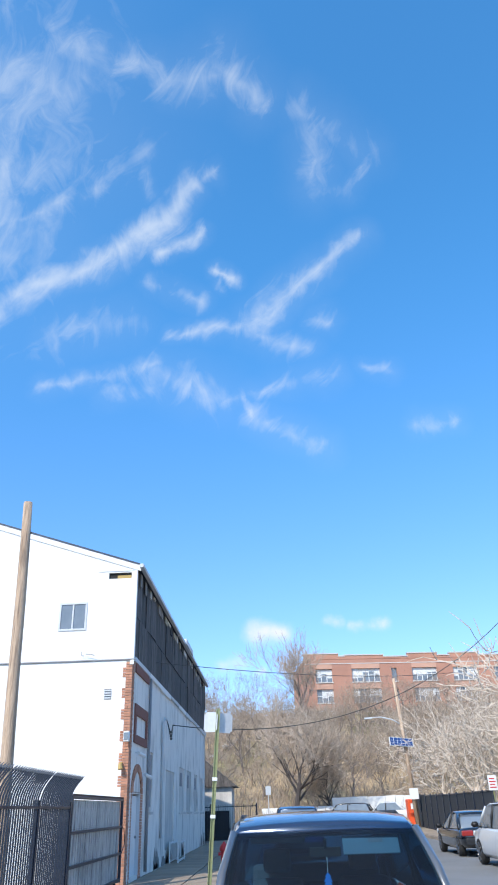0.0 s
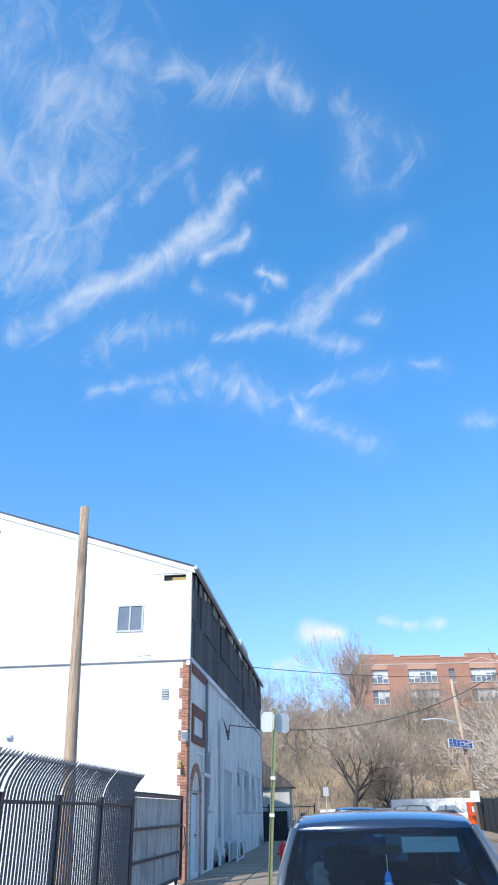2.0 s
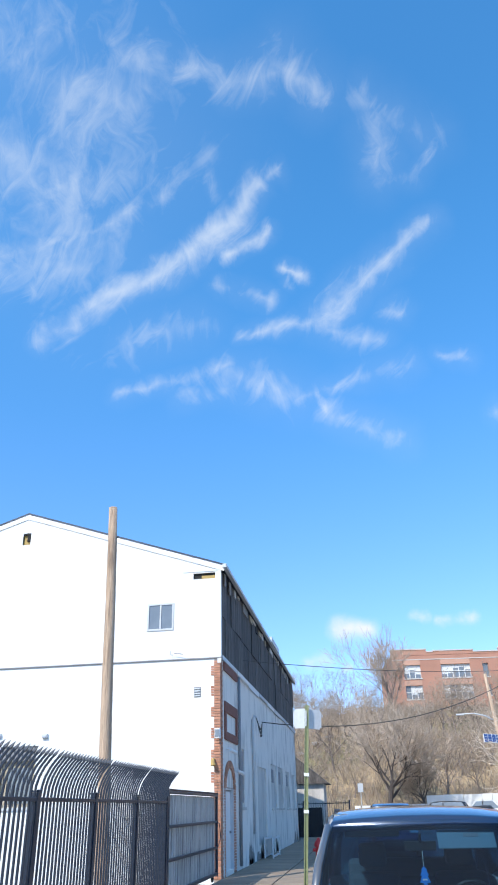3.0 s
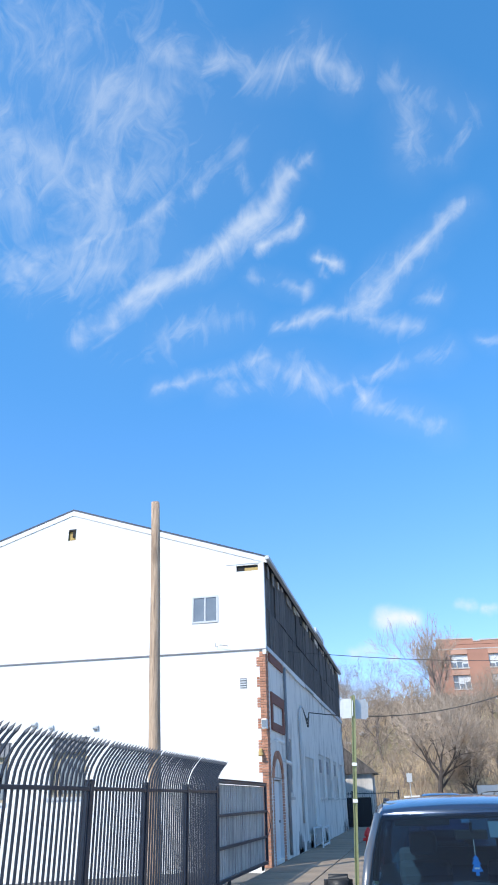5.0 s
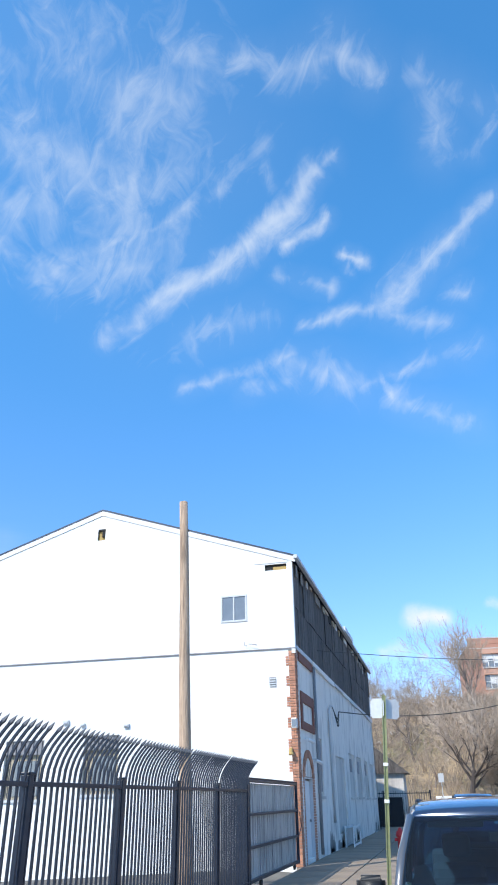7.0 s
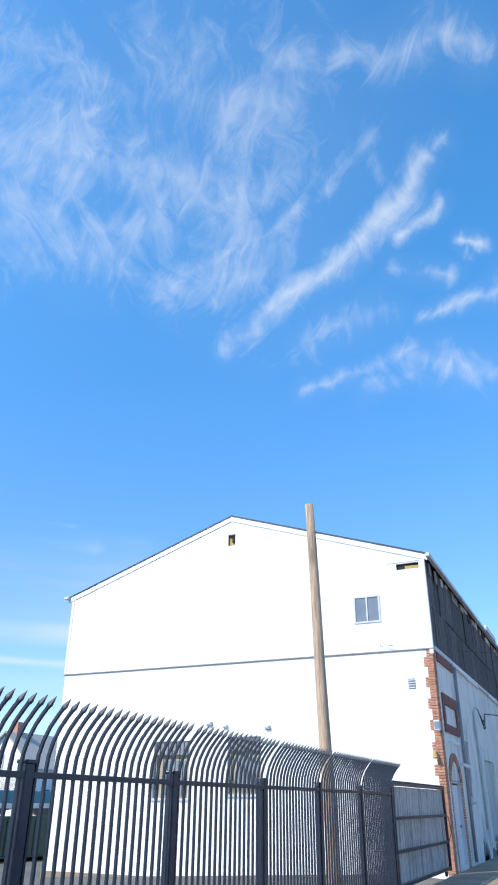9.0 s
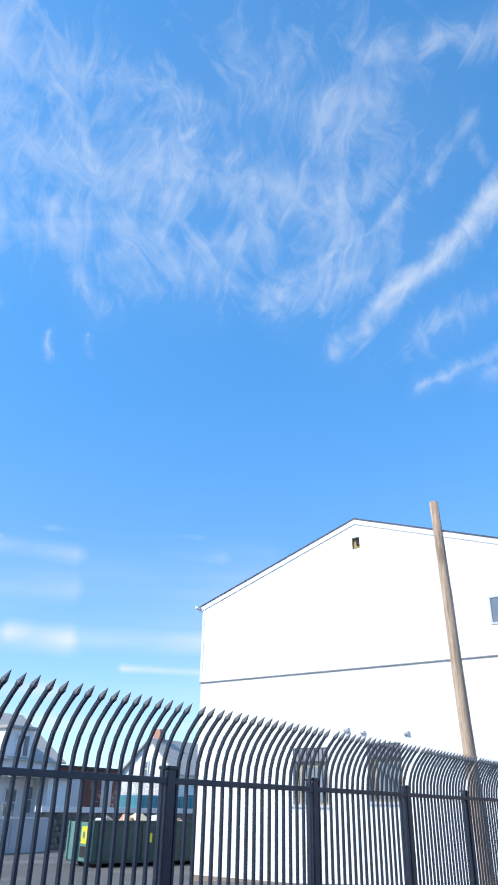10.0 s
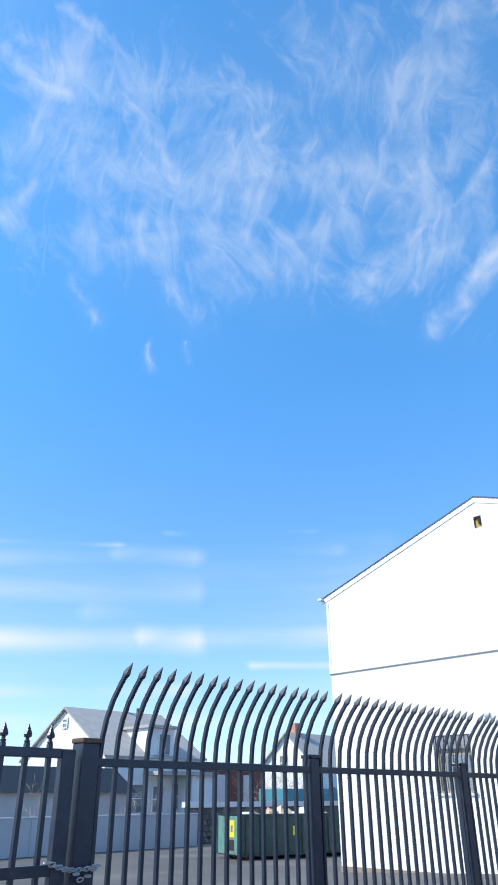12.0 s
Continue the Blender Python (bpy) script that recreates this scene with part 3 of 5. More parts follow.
bm = grid_sheet([13.06, 15.4], [-60 + 3 * k for k in range(36)], lambda x, y: ground_z(x, y) + 0.02)
part("bed", bm, M_CONC, pave_r)
for x0, nm in ((3.28, "kerb"), (12.9, "kerb")):
    kb = thing(nm, "grey concrete kerb edging the street", "kerb", kind="structure")
    stone = block_mesh("kerb_stone", (0, 0.17, -1.19, 1.19, -0.3, 0.0), M_CONC, 0.012)
    for k in range(34):
        y = -34 + 2.4 * k
        piece("kerb_stone", stone, kb, pose(x0, y, ground_z(x0, y) + 0.012))
# faded bay marks on the far carriageway
for k in range(4):
    y = 6.0 + 5.5 * k
    bm = bmesh.new()
    box(bm, 8.1, 8.25, y, y + 2.4, 0, 0.006)
    ln = finish("road_marking", bm, M_LINE)
    ln.location.z = ground_z(8.2, y) - 0.076
    tagged(ln, "worn white paint dash on the street", "road marking", group="dashes on the street", kind="structure")


# ---------------------------------------------------------------- the white building
W, L, EAVE, PEAK, LEDGE = 13.93, 25.6, 8.96, 11.29, 5.945
bld = thing("commercial_building", "large white gabled building with brick quoins and dark weathered boards", "building")

# gable end, lower part with two barred windows, and a concrete footing
holes = [(-9.76, -8.38, 1.78, 3.51), (-6.96, -5.76, 1.90, 3.59)]
bm = bmesh.new()
pierced(bm, -W, -0.205, -0.45, LEDGE, holes, 0.3, lambda u, d, z: (u, 0.0 + d, z))
box(bm, -0.205, -0.02, 0.012, 0.3, -0.1, LEDGE)
lower = part("gable_wall", bm, M_STUCCO, bld)
box_part("footing", (-W - 0.03, -0.38, -0.03, 0.29, -1.0, -0.452), M_CONC, bld, "bare concrete footing")
# upper part: clad wall standing a little proud, with the slider window and a vent hole
bm = bmesh.new()
up_holes = [(-2.39, -1.56, 6.92, 7.75), (-0.90, -0.16, 8.52, 8.72)]
pierced(bm, -W - 0.03, 0.0, LEDGE + 0.03, EAVE, up_holes, 0.3, lambda u, d, z: (u, -0.02 + d, z))
mid = -W / 2
vz = (10.17, 10.60)


def slope_z(u):
    return EAVE + (PEAK - EAVE) * (1 - abs(u - mid) / (W / 2))


us = [-W - 0.03, -7.09, -6.80, 0.0]
for d in (-0.02, 0.28):
    v = {}
    for k, u in enumerate(us):
        v[k, 0] = bm.verts.new((u, d, EAVE))
        v[k, 1] = bm.verts.new((u, d, max(EAVE + 0.001, slope_z(u))))
    top = bm.verts.new((mid, d, PEAK))
    bm.faces.new((v[0, 0], v[1, 0], v[1, 1], v[0, 1]))
    bm.faces.new((v[2, 0], v[3, 0], v[3, 1], v[2, 1]))
    a, b = bm.verts.new((us[1], d, vz[0])), bm.verts.new((us[2], d, vz[0]))
    c, e = bm.verts.new((us[1], d, vz[1])), bm.verts.new((us[2], d, vz[1]))
    bm.faces.new((v[1, 0], v[2, 0], b, a))
    bm.faces.new((c, e, v[2, 1], top, v[1, 1]))
upper = part("upper_gable_wall", bm, M_STUCCO, bld)
box_part("vent_board", (-7.09, -6.80, 0.05, 0.07, 10.15, 10.62), M_AMBER, bld, "yellowed board behind a gable vent hole")
# solid near-black blocks: shade in the vent hole, and a strip along its top
box_part("vent_gap", (-6.93, -6.81, -0.01, 0.045, 10.30, 10.52), M_VOID, bld)
box_part("vent_lintel", (-7.09, -6.80, -0.02, 0.045, 10.53, 10.60), M_VOID, bld)
box_part("soffit_board", (-0.62, -0.17, 0.0, 0.03, 8.52, 8.63), M_AMBER, bld, "yellowed wood in a torn strip of cladding")
# near-black plate stands for the shade behind the torn cladding
box_part("soffit_gap", (-0.91, -0.15, 0.05, 0.08, 8.5, 8.74), M_VOID, bld)
box_part("soffit_trim", (-1.25, -0.05, -0.035, -0.022, 8.76, 8.78), M_VINYL, bld)
box_part("ledge", (-W - 0.05, 0.03, -0.038, -0.0, LEDGE - 0.010, LEDGE + 0.028), M_FLASH, bld, "grey flashing strip", 0.006)
box_part("corner_board", (-0.09, 0.03, -0.034, -0.022, LEDGE - 0.15, EAVE - 0.02), M_PAINTW, bld)
box_part("corner_board", (-W - 0.05, -W + 0.06, -0.032, -0.022, LEDGE + 0.03, EAVE - 0.05), M_PAINTW, bld)
# stray pipe stub and fixings
bm = bmesh.new()
tube(bm, [(-1.46, -0.07, 6.14), (-1.46, -0.12, 6.14), (-1.3, -0.13, 6.12), (-1.18, -0.13, 6.09)], 0.012, 6)
tube(bm, [(-1.60, -0.1, 6.21), (-1.60, -0.1, 6.10), (-1.52, -0.1, 6.09)], 0.010, 6)
part("pipe_stub", bm, M_FLASH, bld)

# slider window
win = part("window", (lambda b: (pierced(b, -2.42, -1.53, 6.89, 7.78, [(-2.36, -2.00, 6.95, 7.72), (-1.95, -1.59, 6.95, 7.72)], 0.06, lambda u, d, z: (u, -0.045 + d, z)), b)[1])(bmesh.new()), M_VINYL, bld, "white vinyl slider window with two sashes", 0.004)
for a, b in ((-2.37, -1.99), (-1.96, -1.58)):
    box_part("pane", (a, b, -0.020, -0.010, 6.94, 7.73), M_DARKGLASS, win)
# louvre vent near the corner
vent = box_part("vent", (-0.84, -0.62, -0.004, 0.004, 4.80, 5.10), M_FLASH, bld)
for k in range(4):
    box_part("slat", (-0.83, -0.63, -0.03, -0.006, 4.82 + 0.072 * k, 4.855 + 0.072 * k), M_VINYL, vent)
for x, z, s in ((-7.65, 4.02, 0.10), (-5.53, 3.85, 0.09), (-7.05, 3.92, 0.08)):
    bm = bmesh.new()
    box(bm, x - s, x + s, -0.08, 0.0, z - s * 0.6, z + s * 0.7)
    box(bm, x - s * 0.7, x + s * 0.7, -0.10, -0.08, z - s * 0.3, z + s * 0.4)
    part("wall_box", bm, M_VINYL, bld, "small grey outlet hood", 0.01)
# barred, boarded windows
for a, b, c, d in holes:
    wi = part("window", (lambda q: (pierced(q, a - 0.02, b + 0.02, c - 0.02, d + 0.02, [(a + 0.08, b - 0.08, c + 0.08, d - 0.45)], 0.05, lambda u, e, z: (u, 0.10 + e, z)), q)[1])(bmesh.new()), M_TAN, bld, "tan boarded window with dark bars")
    box_part("board", (a, b, 0.16, 0.18, c, d), M_TAN, wi)
    box_part("header", (a, b, 0.04, 0.095, d - 0.42, d), M_FLASH, wi, "dark grey header panel")
    box_part("pane", (a + 0.3, b - 0.15, 0.14, 0.155, c + 0.1, d - 0.6), M_DARKGLASS, wi)
    box_part("sill", (a - 0.06, b + 0.06, -0.05, 0.1, c - 0.08, c - 0.002), M_VINYL, wi)
    for k in range(9):
        x = a + 0.08 + (b - a - 0.16) * k / 8
        box_part("bar", (x - 0.008, x + 0.008, 0.015, 0.031, c + 0.02, d - 0.02), M_BLACKSTEEL, wi)

# roof: two slopes with overhang, dark edge and white barge boards
for sgn, nm in ((-1, "roof"), (1, "roof")):
    bm = bmesh.new()
    ex = mid + sgn * (W / 2 + (0.22 if sgn < 0 else 0.14))
    drop = (PEAK - EAVE) / (W / 2) * abs(ex - mid)
    loops = [[(mid, y, PEAK + 0.02), (ex, y, PEAK + 0.02 - drop), (ex, y, PEAK + 0.075 - drop), (mid, y, PEAK + 0.075)] for y in (-0.06, L + 0.2)]
    rings(bm, loops)
    part(nm, bm, M_ROOF, bld, "dark blue-grey roof sheet")
    bm = bmesh.new()
    rings(bm, [[(mid, y, PEAK - 0.17), (ex, y, PEAK - 0.17 - drop), (ex, y, PEAK + 0.018 - drop), (mid, y, PEAK + 0.018)] for y in (-0.045, -0.022)])
    part("barge_board", bm, M_PAINTW, bld)
bm = bmesh.new()
box(bm, -W - 0.33, -W - 0.16, -0.22, L, EAVE - 0.12, EAVE - 0.02)
part("gutter", bm, M_PAINTW, bld, "white eave gutter", 0.02)
bm = bmesh.new()
for k in range(5):
    y0 = -0.12 + k * 5.16
    box(bm, 0.10, 0.24, y0, y0 + 5.1, EAVE - 0.12 - 0.02 * (k == 2), EAVE + 0.01)
part("gutter", bm, M_VINYL, bld, "grey bent eave gutter along the boards", 0.02)
rf = random.Random(8)
for k in range(26):
    y0 = 0.5 + 0.97 * k + rf.uniform(0, 0.4)
    z0 = EAVE - rf.uniform(0.22, 0.55)
    box_part("fascia_scrap", (0.012, 0.05, y0, y0 + rf.uniform(0.15, 0.9), z0, EAVE - 0.125), (M_BARE, M_TAN, M_PAINTW, M_PANEL, M_VOID)[rf.randrange(5)], bld, "torn scrap of eave board", 0, pose(0, 0, 0, rf.uniform(-1.5, 1.5) * 0.2, 0, 0))
box_part("gutter_patch", (0.12, 0.30, 12.2, 15.2, EAVE - 0.10, EAVE + 0.16), M_ALU, bld, "bent bare metal flap on the eave", 0.02)
box_part("back_wall", (-W, 0.0, L - 0.3, L, -0.9, EAVE), M_STUCCO, bld)
box_part("far_wall", (-W - 0.02, -W + 0.28, 0.31, L - 0.31, -1.0, EAVE), M_STUCCO, bld)

# street wall: plaster below, boards above
side_holes = [(0.70, 2.10, 0.10, 2.24), (3.85, 4.50, 1.76, 3.58), (7.9, 10.6, 0.45, 3.2), (12.3, 14.4, 1.72, 3.5), (15.3, 17.4, 1.72, 3.5), (18.9, 20.7, 1.70, 3.46), (22.2, 24.2, 1.68, 3.42)]
bm = bmesh.new()
pierced(bm, 0.34, L, -0.25, LEDGE - 0.02, side_holes, 0.3, lambda u, d, z: (-0.0 - d, u, z))
side = part("street_wall", bm, M_PLASTER, bld, "stained off-white plaster wall")
for k, (a, b, c, d) in enumerate(side_holes[1:]):
    box_part("blocked_opening", (-0.14, -0.05, a, b, c, d), M_PANEL, bld, "painted-over blocked opening")
    if k != 1:
        box_part("sill", (-0.05, 0.06, a - 0.06, b + 0.06, c - 0.09, c - 0.003), M_PANEL, bld)
for a, b in ((12.9, 13.6), (15.9, 16.6), (19.4, 20.1)):
    box_part("upper_pane", (-0.045, -0.03, a, b, 2.75, 3.3), M_FLASH, bld)
# small dark upright window just past the downpipe
box_part("shutter", (-0.045, -0.02, 3.95, 4.42, 1.9, 3.5), M_FLASH, bld)
# service door below an arch with brick jambs
dr = box_part("door", (-0.16, -0.09, 0.74, 2.06, 0.10, 2.20), M_PAINTW, bld, "plain white metal door under a brick arch", 0.006)
box_part("door_frame", (-0.09, 0.01, 0.68, 0.76, 0.08, 2.27), M_VINYL, dr)
box_part("door_frame", (-0.09, 0.01, 2.04, 2.12, 0.08, 2.27), M_VINYL, dr)
box_part("door_handle", (-0.09, -0.04, 1.88, 1.96, 1.05, 1.12), M_FLASH, dr)
arch = box_part("arch", (-0.001, 0.004, 0.70, 2.14, 2.272, 2.30), M_MORTAR, bld, "brick arch over the door")
for k in range(14):
    a0, a1 = math.pi * k / 14, math.pi * (k + 1) / 14
    bm = bmesh.new()
    rings(bm, [[(x, 1.42 - math.cos(a) * r, 2.26 + math.sin(a) * r * 0.82) for a, r in ((a0 + 0.02, 0.72), (a1 - 0.02, 0.72), (a1 - 0.02, 0.98), (a0 + 0.02, 0.98))] for x in (0.0, 0.045)])
    part("brick", bm, M_BRICK, arch)
# recessed brick-edged sign panel, corner cap, downpipe
for dims in ((0.0, 0.05, 0.55, 2.95, 4.42, 4.74), (0.0, 0.05, 0.55, 2.95, 3.62, 3.86), (0.0, 0.048, 0.55, 0.80, 3.865, 4.415), (0.0, 0.048, 2.70, 2.95, 3.865, 4.415)):
    box_part("panel_edge", dims, M_BROWN, bld, "brown brick edging of a blank panel", 0.006)
box_part("brick_cap", (0.0, 0.05, 0.42, 3.0, LEDGE - 0.30, LEDGE - 0.04), M_BROWN, bld)
bm = bmesh.new()
tube(bm, [(0.07, 3.15, 5.85), (0.07, 3.15, 3.0), (0.06, 3.2, 0.1)], 0.05, 8)
part("downpipe", bm, M_FLASH, bld, "dark grey downpipe", smooth=True)
# ragged flashing where plaster meets boards
for k in range(9):
    y0 = 0.1 + 2.82 * k
    box_part("flashing", (-0.02, 0.07 + 0.02 * (k % 2), y0, y0 + 2.8, LEDGE - 0.04 - 0.03 * (k % 3), LEDGE + 0.10 - 0.02 * (k % 2)), M_PAINTW if k in (1, 2, 4) else M_VINYL, bld, "", 0.01, pose(0, 0, 0, 0, 0, 0))
box_part("board_backing", (-0.30, -0.07, 0.25, L, LEDGE + 0.05, EAVE), M_VOID, bld)
rnd = random.Random(4)
for row in range(2):
    z0, z1 = (LEDGE + 0.08, 7.35) if row == 0 else (7.37, EAVE - 0.06)
    y = 0.02
    while y < L - 0.1:
        wdt = min(rnd.choice((0.61, 0.92, 1.22, 1.22)), L - y)
        tilt = rnd.uniform(-0.4, 0.4)
        me = block_mesh("board", (-0.03, 0.0, 0.006, wdt - 0.006, z0 + rnd.uniform(-0.03, 0.03), z1 - rnd.uniform(0, 0.10) * row), M_SIDING)
        piece("board", me, bld, pose(rnd.uniform(-0.02, 0.012), y, 0, 0, tilt * 0.3, 0))
        y += wdt
# patches of lost plaster along the foot of the wall
rp = random.Random(12)
for k in range(26):
    y, h, w = rp.uniform(3.6, L - 0.4), rp.uniform(0.15, 0.7), rp.uniform(0.12, 0.5)
    bm = bmesh.new()
    ring = []
    for j in range(12):
        a = math.pi * j / 11
        ring.append((y - w * math.cos(a) * rp.uniform(0.6, 1.1), max(0.0, h * math.sin(a) * rp.uniform(0.5, 1.2))))
    rings(bm, [[(x, yy, zz + 0.005) for yy, zz in ring] for x in (0.001, 0.006)])
    part("bare_patch", bm, M_BARE, bld, "dark bare patch where plaster fell")
# electrics on the street wall
bm = bmesh.new()
tube(bm, [(0.06, 6.45, 0.9), (0.06, 6.45, 4.75), (0.12, 6.45, 4.92), (0.2, 6.5, 4.86)], 0.045, 8)
part("service_mast", bm, M_VINYL, bld, "painted conduit with a weather head", smooth=True)
bm = bmesh.new()
for k in range(3):
    tube(bm, [(0.2, 6.5, 4.84), (0.30, 6.62 + 0.12 * k, 4.5 - 0.12 * k), (0.33, 6.8 + 0.1 * k, 4.42 - 0.1 * k), (0.36, 7.0, 4.72)], 0.016, 6)
for k in range(3):
    bmesh.ops.create_icosphere(bm, subdivisions=1, radius=0.055, matrix=Matrix.Translation((0.32, 6.7 + 0.1 * k, 4.44 - 0.11 * k)))
part("cable_loop", bm, M_CABLE, bld, "black service cable loops and splices")
fl = box_part("floodlight", (-0.13, 0.03, -0.34, -0.14, 3.58, 3.86), M_PAINTW, bld, "white floodlight housing at the brick corner", 0.015, pose(0.0, 0.0, 0.0))
box_part("lens", (-0.115, 0.015, -0.352, -0.342, 3.62, 3.82), M_DARKGLASS, fl)
for y, z in ((0.95, 3.36), (2.3, 2.82)):
    bm = bmesh.new()
    tube(bm, [(0.0, y, z), (0.12, y, z + 0.02), (0.2, y, z - 0.02)], 0.02, 6)
    tube(bm, [(0.14, y - 0.14, z - 0.03), (0.28, y + 0.16, z - 0.10)], [0.05, 0.06], 8)
    part("security_camera", bm, M_PAINTW, bld, "white bullet camera on a bracket")
bm = bmesh.new()
tube(bm, [(-0.22, -0.02, 3.02), (-0.22, -0.14, 2.98), (-0.2, -0.16, 2.86)], [0.05, 0.06, 0.08], 8)
part("wall_lamp", bm, M_AMBER, bld, "small amber wall lamp on the bricks")
# white-framed box at the foot of the wall
ac = thing("window_unit_stand", "white metal frame stand against the plaster wall on the pavement", "stand")
for y in (8.5, 10.7):
    for x in (0.10, 0.42):
        box_part("leg", (x, x + 0.05, y, y + 0.08, 0.0, 0.72), M_PAINTW, ac)
for z in (0.04, 0.64):
    for x in (0.102, 0.422):
        box_part("rail", (x, x + 0.046, 8.582, 10.698, z, z + 0.06), M_PAINTW, ac)
box_part("back_plate", (0.155, 0.20, 8.6, 10.68, 0.12, 0.62), M_PANEL, ac)

# brick quoins at the corner: toothed blocks of courses on both faces
quoin = part("brick_quoin", (lambda q: (box(q, -0.204, -0.004, 0.004, 0.011, -0.1, LEDGE - 0.04), box(q, -0.015, -0.008, 0.012, 0.335, -0.1, LEDGE - 0.04), q)[2])(bmesh.new()), M_MORTAR, bld, "red brick corner quoin with toothed edge")
full = block_mesh("brick", (-0.098, 0.098, -0.012, 0.10, -0.031, 0.031), M_BRICK, 0.004)
half = block_mesh("brick", (-0.047, 0.047, -0.012, 0.10, -0.031, 0.031), M_BRICK, 0.004)
for c in range(78):
    z = 0.02 + c * 0.0755
    if z > LEDGE - 0.08:
        break
    wide = (c // 4) % 2 == 0
    # gable face
    if c % 2:
        piece("brick", full, quoin, pose(-0.105, -0.002, z))
    else:
        piece("brick", half, quoin, pose(-0.055, -0.002, z))
        piece("brick", half, quoin, pose(-0.155, -0.002, z))
    if wide:
        piece("brick", half, quoin, pose(-0.255, -0.002, z))
    # street face
    yb = 0.165 if c % 2 else 0.115
    piece("brick", full, quoin, pose(-0.002, yb, z, 0, 0, 90))
    if not c % 2:
        piece("brick", half, quoin, pose(-0.002, 0.268, z, 0, 0, 90))
    if z < 2.3:
        # jamb beyond the door
        piece("brick", full, quoin, pose(0.006, 2.24, z, 0, 0, 90))
        piece("brick", full, quoin, pose(0.006, 2.445, z, 0, 0, 90))
        piece("brick", half, quoin, pose(0.006, 0.58, z, 0, 0, 90))


# ---------------------------------------------------------------- steel fence, gates, wooden pole
FX = -0.05
fence = thing("security_fence", "black steel picket fence with outward curved spear tops", "fence")
prof = [(0.0, 0.06), (0.0, 1.0), (0.0, 1.90), (0.012, 2.02), (0.045, 2.13), (0.10, 2.235), (0.17, 2.325), (0.215, 2.375)]
bm = bmesh.new()
tube(bm, [(x, 0, z) for x, z in prof], 0.0178, 4, math.pi / 4)
tip0, tdir = Vector((0.205, 0, 2.365)), Vector((0.69, 0, 0.72))
tube(bm, [tip0, tip0 + tdir * 0.022, tip0 + tdir * 0.035, tip0 + tdir * 0.115], [0.018, 0.023, 0.025, 0.002], 4, math.pi / 4)
for f in bm.faces:
    if f.calc_center_median().z > 2.382:
        f.material_index = 1
bmesh.ops.recalc_face_normals(bm, faces=bm.faces)
picket = bpy.data.meshes.new("picket")
bm.to_mesh(picket)
bm.free()
for k in (M_BLACKSTEEL, M_TIP):
    picket.materials.append(k)
posts = [-19.83, -17.65, -15.28, -12.85, -10.60, -8.30, -6.10]
for i, y in enumerate(posts):
    s, h = (0.05, 1.95) if i else (0.062, 1.975)
    bm = bmesh.new()
    box(bm, FX - s - 0.02, FX + s - 0.02, y - s, y + s, -0.1, h)
    po = part("post", bm, M_BLACKSTEEL, fence, "", 0.006)
    bm = bmesh.new()
    box(bm, FX - s - 0.028, FX + s - 0.012, y - s - 0.008, y + s + 0.008, h, h + 0.03)
    part("post_cap", bm, M_RUST if i == 0 else M_BLACKSTEEL, po, "rust-stained cap" if i == 0 else "", 0.008)
for a, b in zip(posts, posts[1:]):
    for z0, z1 in ((1.842, 1.89), (0.14, 0.185)):
        box_part("rail", (FX - 0.02, FX + 0.024, a + 0.055, b - 0.055, z0, z1), M_BLACKSTEEL, fence, "", 0.004)
    count = 17 if a < -19 else 18
    for k in range(count):
        y = a + (b - a) * (k + 0.75) / (count + 0.5)
        piece("picket", picket, fence, pose(FX + 0.002, y, 0, 0, 0, rnd.uniform(-2, 2)))

gate = thing("swing_gate", "black steel swing gate with spear finials chained shut", "gate")
box_part("stile", (FX - 0.04, FX + 0.02, -20.02, -19.925, 0.1, 1.935), M_BLACKSTEEL, gate, "", 0.006)
for z0, z1 in ((1.883, 1.937), (1.262, 1.322), (0.2, 0.26)):
    box_part("rail", (FX - 0.03, FX + 0.015, -23.4, -20.022, z0, z1), M_BLACKSTEEL, gate, "", 0.005)
bm = bmesh.new()
box(bm, -0.014, 0.014, -0.014, 0.014, 0.15, 1.96)
tube(bm, [(0, 0, 1.955), (0, 0, 1.972), (0, 0, 1.976), (0, 0, 1.99), (0, 0, 1.995), (0, 0, 2.01), (0, 0, 2.07)], [0.012, 0.02, 0.012, 0.012, 0.024, 0.026, 0.001], 8)
bmesh.ops.recalc_face_normals(bm, faces=bm.faces)
gpick = bpy.data.meshes.new("spear_picket")
bm.to_mesh(gpick)
bm.free()
gpick.materials.append(M_BLACKSTEEL)
for k in range(21):
    piece("picket", gpick, gate, pose(FX - 0.007, -20.10 - 0.155 * k, 0, 0, 0, 0))
box_part("stile", (FX - 0.04, FX + 0.02, -23.5, -23.402, 0.1, 1.935), M_BLACKSTEEL, gate, "", 0.006)
box_part("hinge_post", (FX - 0.08, FX + 0.04, -23.66, -23.53, 0.0, 1.98), M_BLACKSTEEL, gate)
chain = thing("chain", "galvanised chain looped round the gate stile and post", "chain")
pts = []
for k in range(15):
    a = k / 14
    pts.append(Vector((FX + 0.062 + 0.012 * math.sin(a * 9), -20.07 + 0.33 * a, 1.335 - 0.03 * a - 0.03 * math.sin(math.pi * a))))
pts += [Vector((FX + 0.066, -19.76, 1.29)), Vector((FX + 0.07, -19.80, 1.255)), Vector((FX + 0.07, -19.85, 1.24)), Vector((FX + 0.07, -19.88, 1.27))]
